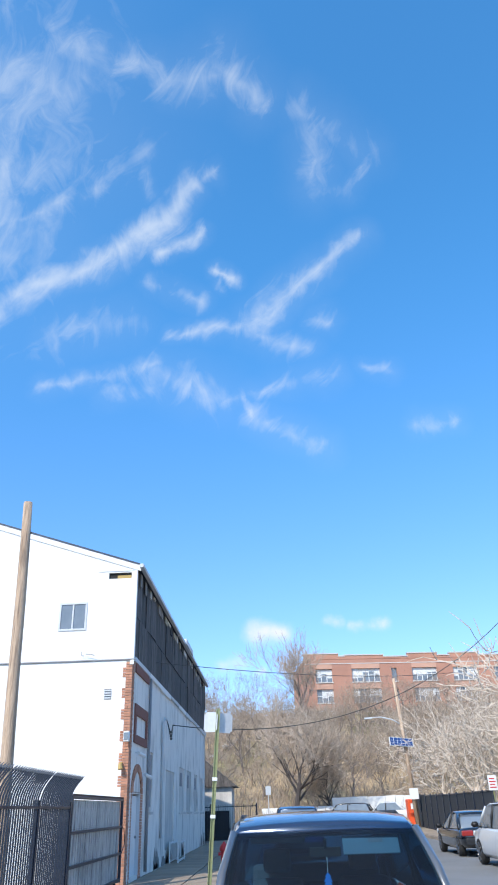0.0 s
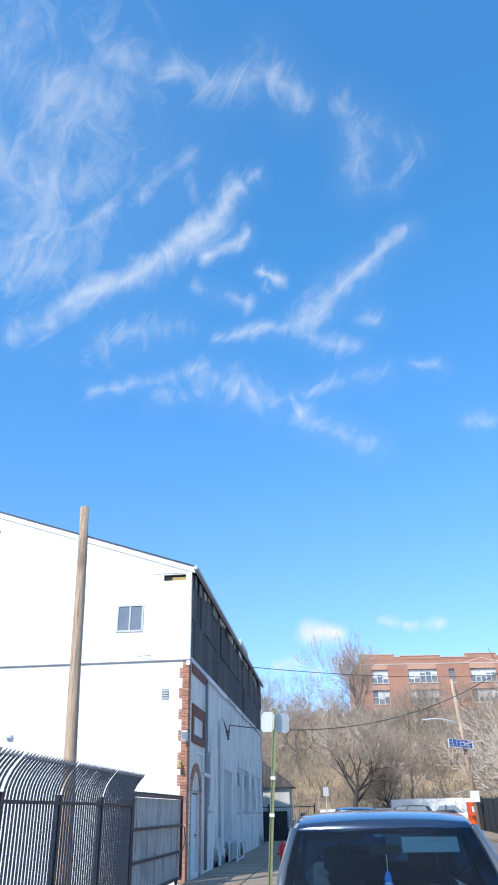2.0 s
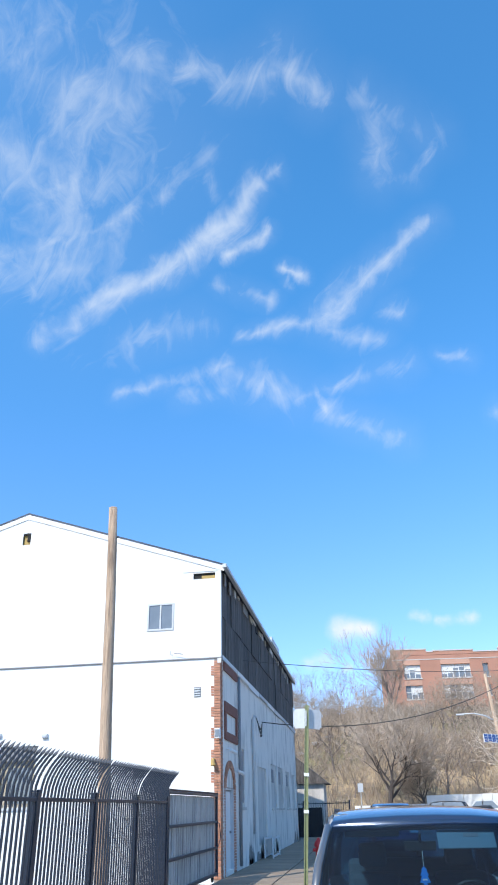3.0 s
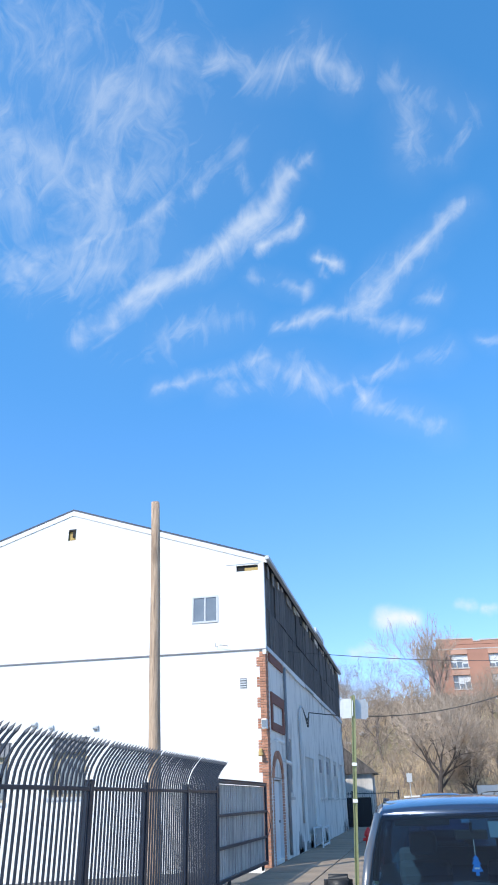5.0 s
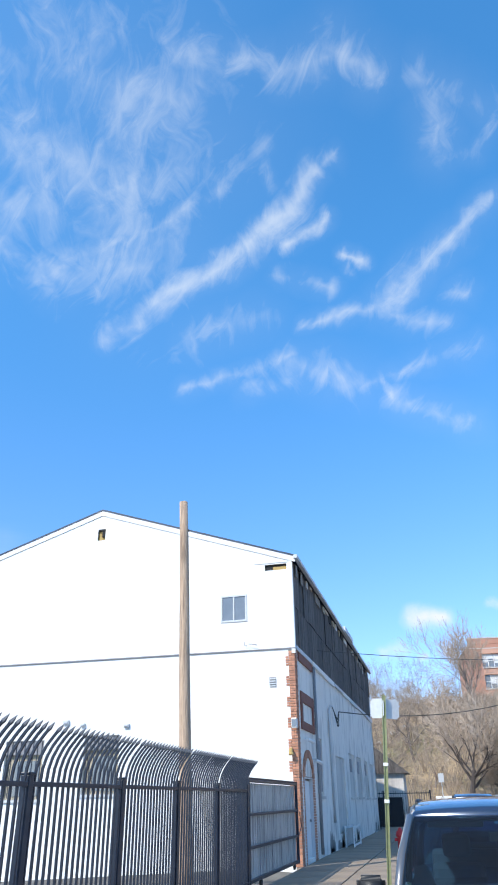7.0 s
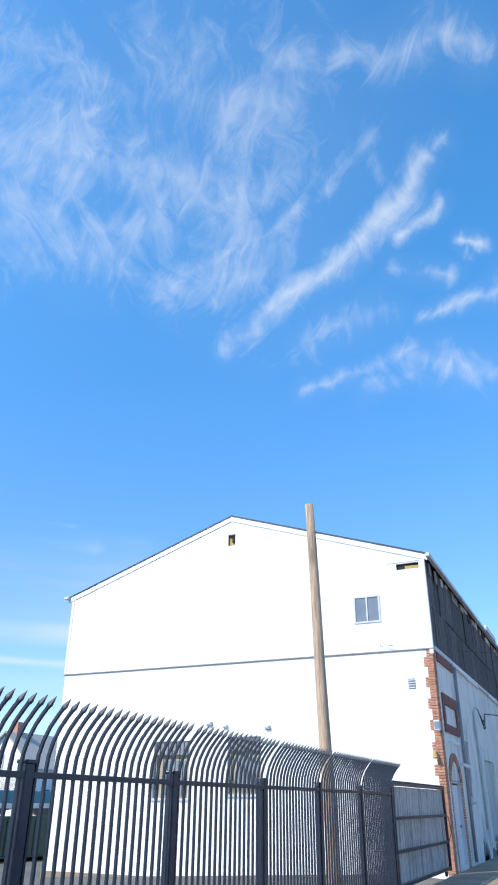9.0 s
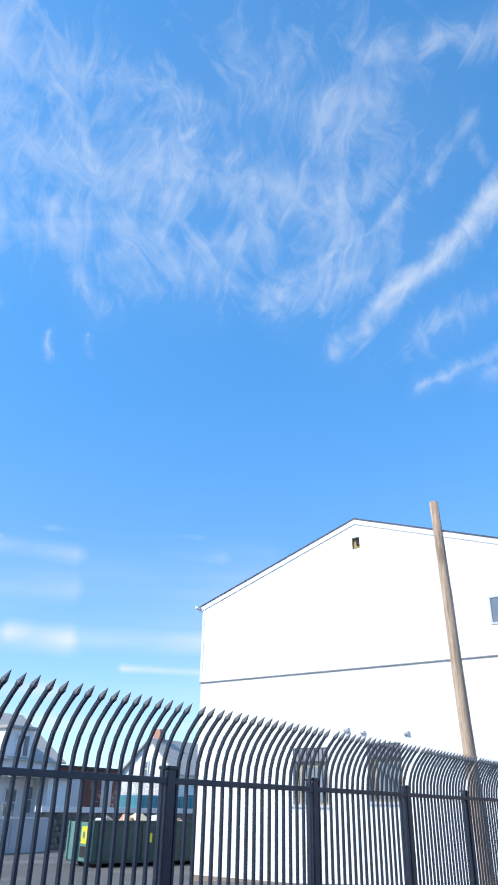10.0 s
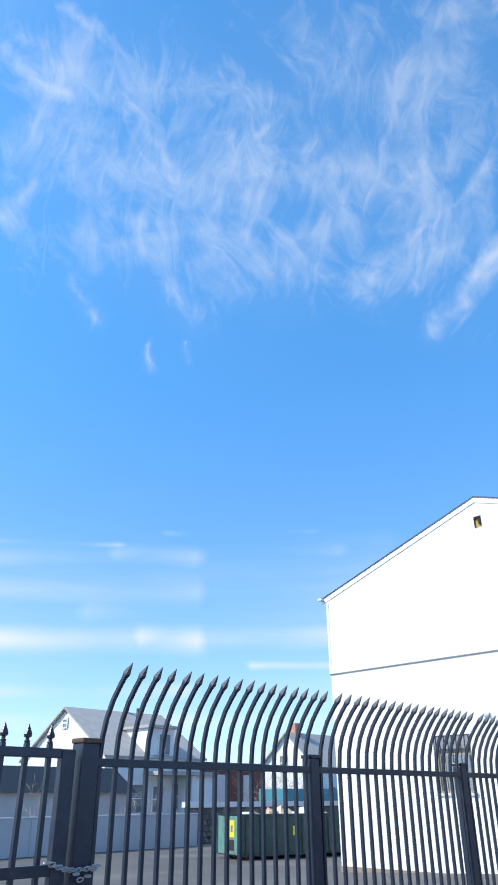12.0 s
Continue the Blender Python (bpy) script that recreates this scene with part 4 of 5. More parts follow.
for k, p in enumerate(pts):
    bm = bmesh.new()
    ring = [Vector((0.022 * math.cos(t), 0.012 * math.sin(t), 0)) for t in (2 * math.pi * j / 10 for j in range(11))]
    tube(bm, ring, 0.0045, 6, 0, False)
    lk = part("link", bm, M_CHAIN, chain, "", 0, True)
    lk.matrix_basis = Matrix.Translation(p) @ pose(0, 0, 0, 0, 0, 90) @ pose(0, 0, 0, 90 * (k % 2) + 20, 0, 0)

roll = thing("sliding_gate", "grey sheet metal sliding gate with black rails beside the brick corner", "gate")
for z0, z1 in ((2.03, 2.09), (1.37, 1.43), (0.74, 0.80), (0.12, 0.19)):
    box_part("rail", (-0.10, -0.03, -5.90, -0.42, z0, z1), M_BLACKSTEEL, roll, "", 0.006)
for y in (-5.98, -0.42):
    box_part("stile", (-0.10, -0.03, y, y + 0.078, 0.1, 2.11), M_BLACKSTEEL, roll, "", 0.006)
box_part("top_bar", (-0.13, -0.05, -5.90, -0.2, 2.092, 2.13), M_RUST, roll, "rusty top bar")
for k in range(13):
    y0 = -5.88 + 0.42 * k
    bm = bmesh.new()
    for j in range(4):
        box(bm, -0.155, -0.115 + 0.01 * (j % 2), y0 + 0.104 * j, y0 + 0.104 * j + 0.095, 0.16, 2.02)
    part("sheet", bm, M_GALV, roll)
for y in (-4.9, -1.0):
    bm = bmesh.new()
    tube(bm, [(-0.09, y, 0.075), (-0.04, y, 0.075)], 0.075, 14)
    part("wheel", bm, M_TYRE, roll, "small black wheel")
bm = bmesh.new()
tube(bm, [(-0.02, -0.46, 1.4), (0.0, -0.3, 1.36), (0.02, -0.2, 1.0), (-0.02, -0.42, 0.78)], 0.012, 6)
part("latch_bar", bm, M_BLACKSTEEL, roll)

pole = thing("utility_pole", "weathered bare wooden utility pole with knots and splits", "pole")
bm = bmesh.new()
zs = [-0.6, 0.5, 2, 3.5, 5, 6.5, 8, 9.17]
tube(bm, [(-1.775 - 0.030 * z + 0.008 * math.sin(z * 1.1), -4.95 - 0.012 * z, z) for z in zs], [0.162, 0.158, 0.151, 0.143, 0.135, 0.128, 0.121, 0.114], 16)
part("shaft", bm, M_POLE, pole, smooth=True)
for k in range(9):
    z = 0.9 + 0.93 * k
    a = 2.4 * k
    box_part("knot", (-0.02, 0.02, -0.012, 0.012, -0.03, 0.03), M_BARK, pole, "", 0.008, pose(-1.775 - 0.030 * z + 0.13 * math.cos(a), -4.95 - 0.128 * abs(math.sin(a)), z))

SX, SY = 0.0, 0.0
post = thing("sign_post", "leaning olive green channel post with two bare metal sign backs", "sign post", at=pose(3.15, -10.65, 0.0, 0, 3.7, 0))
bm = bmesh.new()
box(bm, SX - 0.028, SX + 0.028, SY - 0.012, SY + 0.012, 0, 3.14)
box(bm, SX - 0.030, SX - 0.018, SY - 0.035, SY - 0.012, 0, 3.14)
box(bm, SX + 0.018, SX + 0.030, SY - 0.035, SY - 0.012, 0, 3.14)
part("channel", bm, M_SIGNPOST, post)
for s in (-1, 1):
    bm = bmesh.new()
    box(bm, -0.125, 0.125, -0.002, 0.002, 2.80, 3.09)
    bmesh.ops.bevel(bm, geom=[e for e in bm.edges if abs(e.verts[0].co.z - e.verts[1].co.z) < 1e-4 and abs(e.verts[0].co.x - e.verts[1].co.x) < 1e-4], offset=0.03, segments=3, affect="EDGES")
    sg = part("sign_plate", bm, M_ALU, post, "bare aluminium back of a parking sign")
    sg.matrix_basis = pose(SX + s * 0.11, SY + 0.02 + 0.07 * (s > 0), 0, 0, 0, s * 30)
for z in (2.12, 1.62):
    box_part("band", (SX - 0.036, SX + 0.036, SY - 0.04, SY + 0.018, z, z + 0.045), M_PAINTW, post, "strip of white tape")


# ---------------------------------------------------------------- cars
def car(name, label, paint, at, suv=True, length=4.7, width=1.86, high=1.69, side_tone=None, interior=False):
    """A parked car; its nose is towards local +y."""
    c = thing(name, label, "car", at=at)
    hw, hl = width / 2, length / 2
    belt = 0.60 * high
    if suv:
        hood, base_y, head_y, rear_y, tail_y = (0.57 * high, hl - 0.95, 0.72, -hl + 0.45, -hl + 0.12)
    else:
        hood, base_y, head_y, rear_y, tail_y = (0.60 * high, hl - 1.25, 0.35, -1.05, -hl + 0.65)
    head_z, roof_z = high * 0.928, high - 0.02
    rw, bw = hw * (0.80 if suv else 0.72), hw * 0.94
    # lower body, lofted from nose to tail
    bm = bmesh.new()
    stations = [(hl, 0.80, 0.42, 0.62), (hl - 0.10, 0.92, 0.30, hood - 0.14), (hl - 0.45, 0.985, 0.24, hood - 0.03), (base_y, 1.0, 0.22, belt - 0.02),
                (0.4, 1.0, 0.22, belt), (-0.8, 1.0, 0.22, belt + 0.01), (-hl + 0.5, 0.99, 0.26, belt + 0.02), (-hl + 0.12, 0.94, 0.32, belt + 0.01), (-hl, 0.86, 0.42, belt - 0.12)]
    loops = []
    for y, k, z0, z1 in stations:
        w = hw * k
        loops.append([(-w * 0.90, y, z0), (-w, y, z0 + 0.12), (-w, y, (z0 + z1) / 2), (-w * 0.985, y, z1 - 0.10), (-w * 0.93, y, z1 - 0.02), (-w * 0.6, y, z1 + 0.02), (0, y, z1 + 0.03),
                      (w * 0.6, y, z1 + 0.02), (w * 0.93, y, z1 - 0.02), (w * 0.985, y, z1 - 0.10), (w, y, (z0 + z1) / 2), (w, y, z0 + 0.12), (w * 0.90, y, z0), (0, y, z0 - 0.02)])
    rings(bm, loops)
    part("body", bm, side_tone or paint, c, "", 0, True)
    # roof shell with a crown, falling to the windscreen
    bm = bmesh.new()
    ys = [head_y, head_y - 0.12, head_y - 0.4, (head_y + rear_y) / 2, rear_y + 0.5, rear_y + 0.05, rear_y - 0.05]
    zt = [head_z, head_z + 0.035, roof_z - 0.015, roof_z, roof_z - 0.02, roof_z - 0.06, roof_z - 0.10]
    loops = []
    for y, z in zip(ys, zt):
        w = rw * (1.0 if y < head_y - 0.1 else 0.985)
        up = [(w * u, y + 0.035 * (1 - u * u) * (1 if y > head_y - 0.2 else 0), z + 0.035 * (1 - u * u)) for u in (-1, -0.93, -0.6, -0.2, 0.2, 0.6, 0.93, 1)]
        up[0] = (-w, y, z - 0.03)
        up[-1] = (w, y, z - 0.03)
        loops.append(up + [(w * 0.97, y, z - 0.05), (0, y, z - 0.03), (-w * 0.97, y, z - 0.05)])
    rings(bm, loops)
    part("roof", bm, paint, c, "", 0, True)

    def pillar(a, b, r0, r1, mat):
        bm = bmesh.new()
        tube(bm, [a, (Vector(a) + Vector(b)) / 2 + Vector((0.02 * (1 if a[0] > 0 else -1), 0, 0.02)), b], [r0, (r0 + r1) / 2, r1], 8)
        part("pillar", bm, mat, c, "", 0, True)

    for s in (-1, 1):
        pillar((s * bw * 0.97, base_y - 0.05, belt - 0.02), (s * rw * 0.985, head_y, head_z - 0.01), 0.042, 0.036, side_tone or paint)
        pillar((s * bw * 0.985, -0.15, belt), (s * rw, -0.2, roof_z - 0.05), 0.05, 0.04, M_BLACKPLASTIC)
        pillar((s * bw * 0.97, tail_y, belt), (s * rw * 0.98, rear_y, roof_z - 0.09), 0.10 if suv else 0.07, 0.07, paint)
        # side glass, front and rear
        for a, b, a2, b2 in ((base_y - 0.12, -0.12, head_y - 0.06, -0.2), (-0.2, tail_y + 0.1, -0.24, rear_y + 0.02)):
            bm = bmesh.new()
            rings(bm, [[(s * (bw - d), a, belt), (s * (bw - d), b, belt), (s * (rw - d), b2, roof_z - 0.07), (s * (rw - d), a2, roof_z - 0.09)] for d in (0.0, 0.006)])
            g = part("side_window", bm, G_WINDSCREEN if interior else M_DARKGLASS, c, "dark tinted side glass")
            g.visible_shadow = not interior
        # mirror
        bm = bmesh.new()
        box(bm, s * (hw + 0.02), s * (hw + 0.24), base_y - 0.37, base_y - 0.25, belt + 0.0, belt + 0.155)
        bmesh.ops.bevel(bm, geom=list(bm.edges), offset=0.035, segments=3, affect="EDGES")
        box(bm, s * (hw - 0.06), s * (hw + 0.06), base_y - 0.33, base_y - 0.27, belt, belt + 0.04)
        part("mirror", bm, M_BLACKPLASTIC, c, "black door mirror", 0, True)
        # lamps
        bm = bmesh.new()
        box(bm, s * hw * 0.60, s * hw * 0.93, hl - 0.22, hl - 0.05, hood - 0.24, hood - 0.08)
        part("headlight", bm, M_ALU, c, "clear headlight", 0.03)
        bm = bmesh.new()
        box(bm, s * hw * 0.55, s * hw * 0.99, -hl - 0.015, -hl + 0.16, belt - 0.22, belt - 0.04)
        part("tail_light", bm, M_TAIL, c, "red tail light", 0.03)
        # wheels
        for y in (hl - 0.88, -hl + 0.86):
            bm = bmesh.new()
            r = 0.36 if suv else 0.33
            xs = [(s * (hw - 0.20), r * 0.72), (s * (hw - 0.20), r * 0.94), (s * (hw - 0.16), r), (s * (hw - 0.03), r), (s * (hw + 0.012), r * 0.94), (s * (hw + 0.014), r * 0.70)]
            rings(bm, [[(x, y + q * math.cos(t), r + q * math.sin(t)) for t in (2 * math.pi * k / 24 for k in range(24))] for x, q in xs])
            wh = part("wheel", bm, M_TYRE, c, "black tyre", 0, False)
            bm = bmesh.new()
            for k in range(7):
                t = 2 * math.pi * k / 7
                tube(bm, [(s * (hw + 0.018), y, r), (s * (hw + 0.02), y + 0.68 * r * math.cos(t), r + 0.68 * r * math.sin(t))], [0.035, 0.028], 6)
            rings(bm, [[(x, y + q * math.cos(t), r + q * math.sin(t)) for t in (2 * math.pi * k / 20 for k in range(20))] for x, q in ((s * (hw + 0.016), 0.70 * r), (s * (hw + 0.024), 0.67 * r), (s * (hw - 0.02), 0.64 * r))], caps=False)
            part("rim", bm, M_RIM, wh, "grey alloy rim")
    # windscreen with a dark band along its head, rear glass
    def curved(y0, z0, w0, y1, z1, w1, bow, mat, label, steps=12):
        bm = bmesh.new()
        for off in (0.0,):
            rows = []
            for k in range(5):
                f = k / 4
                row = []
                for i in range(steps + 1):
                    u = -1 + 2 * i / steps
                    row.append(bm.verts.new((u * (w0 + (w1 - w0) * f), y0 + (y1 - y0) * f + bow * (1 - u * u), z0 + (z1 - z0) * f + abs(bow) * 0.25 * math.sin(math.pi * f))))
                rows.append(row)
            for a, b in zip(rows, rows[1:]):
                for i in range(steps):
                    bm.faces.new((a[i], a[i + 1], b[i + 1], b[i]))
        g = part("windscreen", bm, mat, c, label, 0, True)
        g.visible_shadow = not interior
        if not interior:
            so = g.modifiers.new("solid", "SOLIDIFY")
            so.thickness = 0.005
        return g

    gm = G_WINDSCREEN if interior else M_DARKGLASS
    curved(base_y, belt, bw * 0.95, head_y + 0.005, head_z - 0.005, rw * 0.97, 0.09, gm, "curved tinted windscreen")
    curved(tail_y, belt, bw * 0.92, rear_y, roof_z - 0.11, rw * 0.95, -0.06, gm, "dark rear glass")
    bm = bmesh.new()
    box(bm, -hw * 0.8, hw * 0.8, hl - 0.02, hl + 0.03, 0.40, 0.62)
    part("grille", bm, M_BLACKPLASTIC, c, "black grille", 0.02)
    bm = bmesh.new()
    box(bm, -hw * 0.86, hw * 0.86, -hl - 0.05, -hl + 0.06, 0.36, 0.58)
    part("rear_bumper", bm, M_BLACKPLASTIC, c, "", 0.03)
    if suv:
        for s in (-1, 1):
            bm = bmesh.new()
            x = s * rw * 0.93
            tube(bm, [(x, head_y - 0.60, roof_z - 0.02), (x, head_y - 0.75, roof_z + 0.008), (x, rear_y + 0.7, roof_z + 0.0), (x, rear_y + 0.5, roof_z - 0.04)], [0.018, 0.015, 0.015, 0.018], 8)
            part("roof_rail", bm, M_BLACKPLASTIC, c, "black roof rail", 0, True)
    if interior:
        box_part("floor_pan", (-hw + 0.1, hw - 0.1, tail_y, base_y, 0.35, 0.40), M_BLACKPLASTIC, c)
        box_part("dashboard", (-hw + 0.12, hw - 0.12, base_y - 0.45, base_y - 0.05, 0.6, belt - 0.03), M_BLACKPLASTIC, c, "", 0.05)
        box_part("headliner", (-rw * 0.95, rw * 0.95, rear_y, head_y - 0.02, head_z - 0.045, head_z - 0.03), M_SEAT, c)
        for x in (-0.40, 0.40):
            bm = bmesh.new()
            box(bm, x - 0.24, x + 0.24, -0.42, -0.26, 0.55, 1.16)
            box(bm, x - 0.24, x + 0.24, -0.40, 0.12, 0.42, 0.58)
            st = part("seat", bm, M_SEAT, c, "grey cloth seat", 0.05)
            bm = bmesh.new()
            box(bm, x - 0.13, x + 0.13, -0.40, -0.29, 1.20, 1.40)
            part("headrest", bm, M_SEAT, st, "", 0.04)
        bm = bmesh.new()
        box(bm, -0.66, 0.66, -1.35, -1.2, 0.5, 1.22)
        part("rear_bench", bm, M_SEAT, c, "", 0.05)
        # wheel and visor on the driver's side, mirror with a hanging card
        bm = bmesh.new()
        ring = [Vector((-0.38 + 0.19 * math.cos(t), 0.55 + 0.06 * math.sin(t), 0.98 + 0.17 * math.sin(t))) for t in (2 * math.pi * k / 24 for k in range(25))]
        tube(bm, ring, 0.016, 8, 0, False)
        part("steering_wheel", bm, M_BLACKPLASTIC, c, "", 0, True)
        for x0, x1, tilt in ((-0.60, -0.14, 30), (0.16, 0.62, 72)):
            bm = bmesh.new()
            box(bm, x0, x1, -0.012, 0.0, -0.15, 0.0)
            vs = part("sun_visor", bm, M_VISOR if tilt < 40 else M_SEAT, c, "blue-grey sun visor", 0.03)
            vs.matrix_basis = pose(0, head_y - 0.04, head_z - 0.05, -tilt if tilt > 40 else tilt, 0, 0)
            if tilt < 40:
                box_part("visor_label", (x0 + 0.13, x0 + 0.25, 0.001, 0.004, -0.06, -0.03), M_BARS, vs)
        bm = bmesh.new()
        box(bm, -0.13, 0.13, 0.60, 0.63, 1.37, 1.44)
        tube(bm, [(0, 0.62, 1.43), (0, 0.72, 1.50)], 0.012, 6)
        part("rear_view_mirror", bm, M_BLACKPLASTIC, c, "dark interior mirror", 0.015)
        bm = bmesh.new()
        tube(bm, [(-0.01, 0.64, 1.37), (-0.008, 0.64, 1.26)], 0.003, 5)
        part("cord", bm, M_PAINTW, c)
        bm = bmesh.new()
        shape = [(0, 0.075), (0.028, 0.045), (0.016, 0.045), (0.036, 0.01), (0.022, 0.008), (0.044, -0.04), (0.014, -0.045), (0.014, -0.07), (-0.014, -0.07), (-0.014, -0.045), (-0.044, -0.04), (-0.022, 0.008), (-0.036, 0.01), (-0.016, 0.045), (-0.028, 0.045)]
        rings(bm, [[(-0.008 + x, y, 1.185 + z) for x, z in shape] for y in (0.638, 0.642)])
        fr = part("air_freshener", bm, M_BLUECARD, c, "bright blue tree-shaped card")
        box_part("print", (-0.028, 0.012, 0.6425, 0.6435, 1.160, 1.172), M_PAINTW, fr)
    return c


def on_road(x, y, turn):
    return pose(x, y, ground_z(x, y) - 0.09, 0, 0, turn)


car("parked_suv", "dark navy sport utility with roof rails parked at the kerb", M_CARDARK, pose(4.57, -15.05, -0.02, 0, 0, 180), width=1.90, interior=True, side_tone=M_CARSIDELIT)
car("sedan", "glossy black sedan seen from behind on the street", M_CARBLACK, on_road(11.75, 9.2, 0), suv=False, length=4.8, width=1.84, high=1.45)
car("white_suv", "white sport utility parked at the far kerb", M_CARWHITE, on_road(11.5, 2.0, 0), length=4.7, width=1.88, high=1.72)
car("blue_van", "dark blue tall car further along the kerb", M_CARDARK, on_road(5.1, 11.0, 180), length=4.8, width=1.9, high=1.86)
for k, (x, y, turn, p, lb) in enumerate(((10.2, 44.5, 78, M_CARBLACK, "black hatchback parked across the street end"), (13.4, 45.2, 80, M_CARWHITE, "white car parked across the street end"),
                                         (-1.2, 33.0, 90, M_CARBLACK, "dark car parked behind the railings"), (-1.4, 38.5, 90, M_CARWHITE, "pale car parked behind the railings"))):
    car("parked_car", lb, p, pose(x, y, ground_z(x, y) + 0.02, 0, 0, turn), suv=k != 1, length=4.4, width=1.8, high=1.6)

# hydrant-shaped stand-in on the pavement for a red spot, likely a tail light
hy = thing("red_stand_in", "red hydrant-shaped stand-in for a tail light behind the parked car", "hydrant")
bm = bmesh.new()
rings(bm, [[(2.45 + r * math.cos(t), 4.5 + r * math.sin(t), z) for t in (2 * math.pi * k / 14 for k in range(14))] for r, z in ((0.16, 0.0), (0.16, 0.06), (0.11, 0.07), (0.11, 0.52), (0.15, 0.55), (0.15, 0.60), (0.12, 0.68), (0.06, 0.75), (0.03, 0.80))])
part("barrel", bm, M_REDP, hy)
for s in (-1, 1):
    bm = bmesh.new()
    tube(bm, [(2.45 + s * 0.09, 4.5, 0.45), (2.45 + s * 0.19, 4.5, 0.45)], 0.05, 10)
    part("outlet", bm, M_REDP, hy)

# railings and a low white wall past the end of the building
rail = thing("railing_fence", "black iron railings past the end of the white building", "fence")
box_part("top_rail", (-6.0, 3.0, 29.98, 30.02, 1.9, 1.95), M_BLACKSTEEL, rail)
box_part("low_rail", (-6.0, 3.0, 29.98, 30.02, 0.25, 0.30), M_BLACKSTEEL, rail)
bar = block_mesh("bar", (-0.012, 0.012, -0.012, 0.012, 0.0, 2.05), M_BLACKSTEEL)
for k in range(60):
    piece("bar", bar, rail, pose(-5.95 + 0.15 * k, 30, 0.0))
for x in (-6, -3, 0, 3):
    box_part("post", (x - 0.05, x + 0.05, 29.95, 30.05, 0, 2.1), M_BLACKSTEEL, rail)
scr = thing("dark_screen", "black mesh screen panel on the railings", "screen")
box_part("panel", (-6.0, 1.2, 30.03, 30.06, 0.0, 1.7), M_SCREEN, scr)

ww = thing("white_wall", "low white painted wall at the foot of the hillside", "wall")
for k in range(9):
    x = 3.0 + 1.65 * k
    box_part("bay", (x, x + 1.63, 52.0, 52.2, -0.1, (1.75 if k < 4 else 2.45) + 0.03 * (k % 2)), M_PAINTW, ww, "", 0.02)
hs = thing("shed", "small grey shed with a dark roof behind the building", "shed")
box_part("wall", (-3.2, 1.2, 33.5, 37.0, 0.0, 3.2), M_PANEL, hs)
bm = bmesh.new()
rings(bm, [[(-3.5, y, 3.2), (1.6, y, 3.2), (-1.0, y, 5.2)] for y in (33.2, 37.3)])
part("roof", bm, M_SIDING, hs)

# ---------------------------------------------------------------- far side of the street
fs = thing("screened_fence", "tall black mesh-screened fence along the pavement", "fence")
for k in range(11):
    y = 15.6 + 1.9 * k
    z0 = ground_z(14.6, y)
    box_part("post", (14.55, 14.63, y - 0.04, y + 0.04, z0, z0 + 2.15), M_BLACKSTEEL, fs)
    me = block_mesh("screen", (14.60, 14.62 + 0.02 * (k % 2), y + 0.045, y + 1.855, z0 + 0.03, z0 + 2.05), M_SCREEN)
    piece("screen", me, fs, pose(0, 0, 0))
    box_part("rail", (14.57, 14.60, y + 0.04, y + 1.86, z0 + 2.055, z0 + 2.10), M_BLACKSTEEL, fs)
gs = thing("no_parking_sign", "white sign with red lines of print on a green post", "sign")
bm = bmesh.new()
tube(bm, [(14.2, 14.0, 0.0), (14.2, 14.0, 2.8)], 0.03, 6)
part("post", bm, M_SIGNPOST, gs)
box_part("plate", (14.0, 14.4, 13.95, 13.965, 2.15, 2.77), M_PAINTW, gs, "", 0.01)
for k in range(4):
    box_part("print", (14.06, 14.34 - 0.05 * (k % 2), 13.94, 13.949, 2.25 + 0.12 * k, 2.30 + 0.12 * k), M_REDP, gs)
box_part("gate_panel", (14.3, 14.5, 12.2, 13.2, 0.3, 2.6), M_DUMP, thing("green_gate_panel", "green steel gate panel beside the screened fence", "gate"))

lp = thing("street_lamp_pole", "leaning wooden street pole with lamp arm and solar panel", "street lamp")
PX, PY = 13.85, 34.0
bm = bmesh.new()
tube(bm, [(PX + 0.28, PY, 0.3), (PX + 0.02, PY, 5.5), (PX - 0.25, PY, 10.2)], [0.17, 0.14, 0.11], 12)
part("shaft", bm, M_POLE, lp, "", 0, True)
bm = bmesh.new()
tube(bm, [(PX - 0.1, PY, 6.95), (PX - 0.7, PY, 7.3), (PX - 1.5, PY, 7.5), (PX - 2.3, PY, 7.48)], [0.06, 0.05, 0.045, 0.04], 8)
part("lamp_arm", bm, M_ALU, lp, "", 0, True)
bm = bmesh.new()
box(bm, PX - 2.75, PX - 2.2, PY - 0.13, PY + 0.13, 7.38, 7.50)
part("lamp_head", bm, M_ALU, lp, "", 0.03)
sp = box_part("solar_panel", (-0.85, 0.85, -0.03, 0.03, -0.36, 0.36), M_ALU, lp, "framed blue solar panel")
sp.matrix_basis = pose(PX - 0.28, PY - 0.3, 5.72, -35, 6, 0)
for i in range(6):
    for k in range(3):
        box_part("cell", (-0.80 + 0.27 * i, -0.55 + 0.27 * i, -0.036, -0.031, -0.33 + 0.225 * k, -0.12 + 0.225 * k), M_SOLAR, sp)
box_part("bracket", (PX - 0.12, PX - 0.02, PY - 0.25, PY - 0.12, 5.4, 5.8), M_BLACKSTEEL, lp)
box_part("notice", (PX - 0.12, PX + 0.50, PY - 0.24, PY - 0.22, 2.0, 2.7), M_PAINTW, lp, "white notice plate")
ob = thing("portable_toilet", "bright orange-red portable cabin with a white notice", "cabin")
box_part("cabin", (14.6, 15.75, 40.2, 41.3, 0.0, 2.05), M_ORANGE, ob, "", 0.06)
box_part("notice", (14.8, 15.4, 40.17, 40.197, 1.35, 1.75), M_PAINTW, ob)
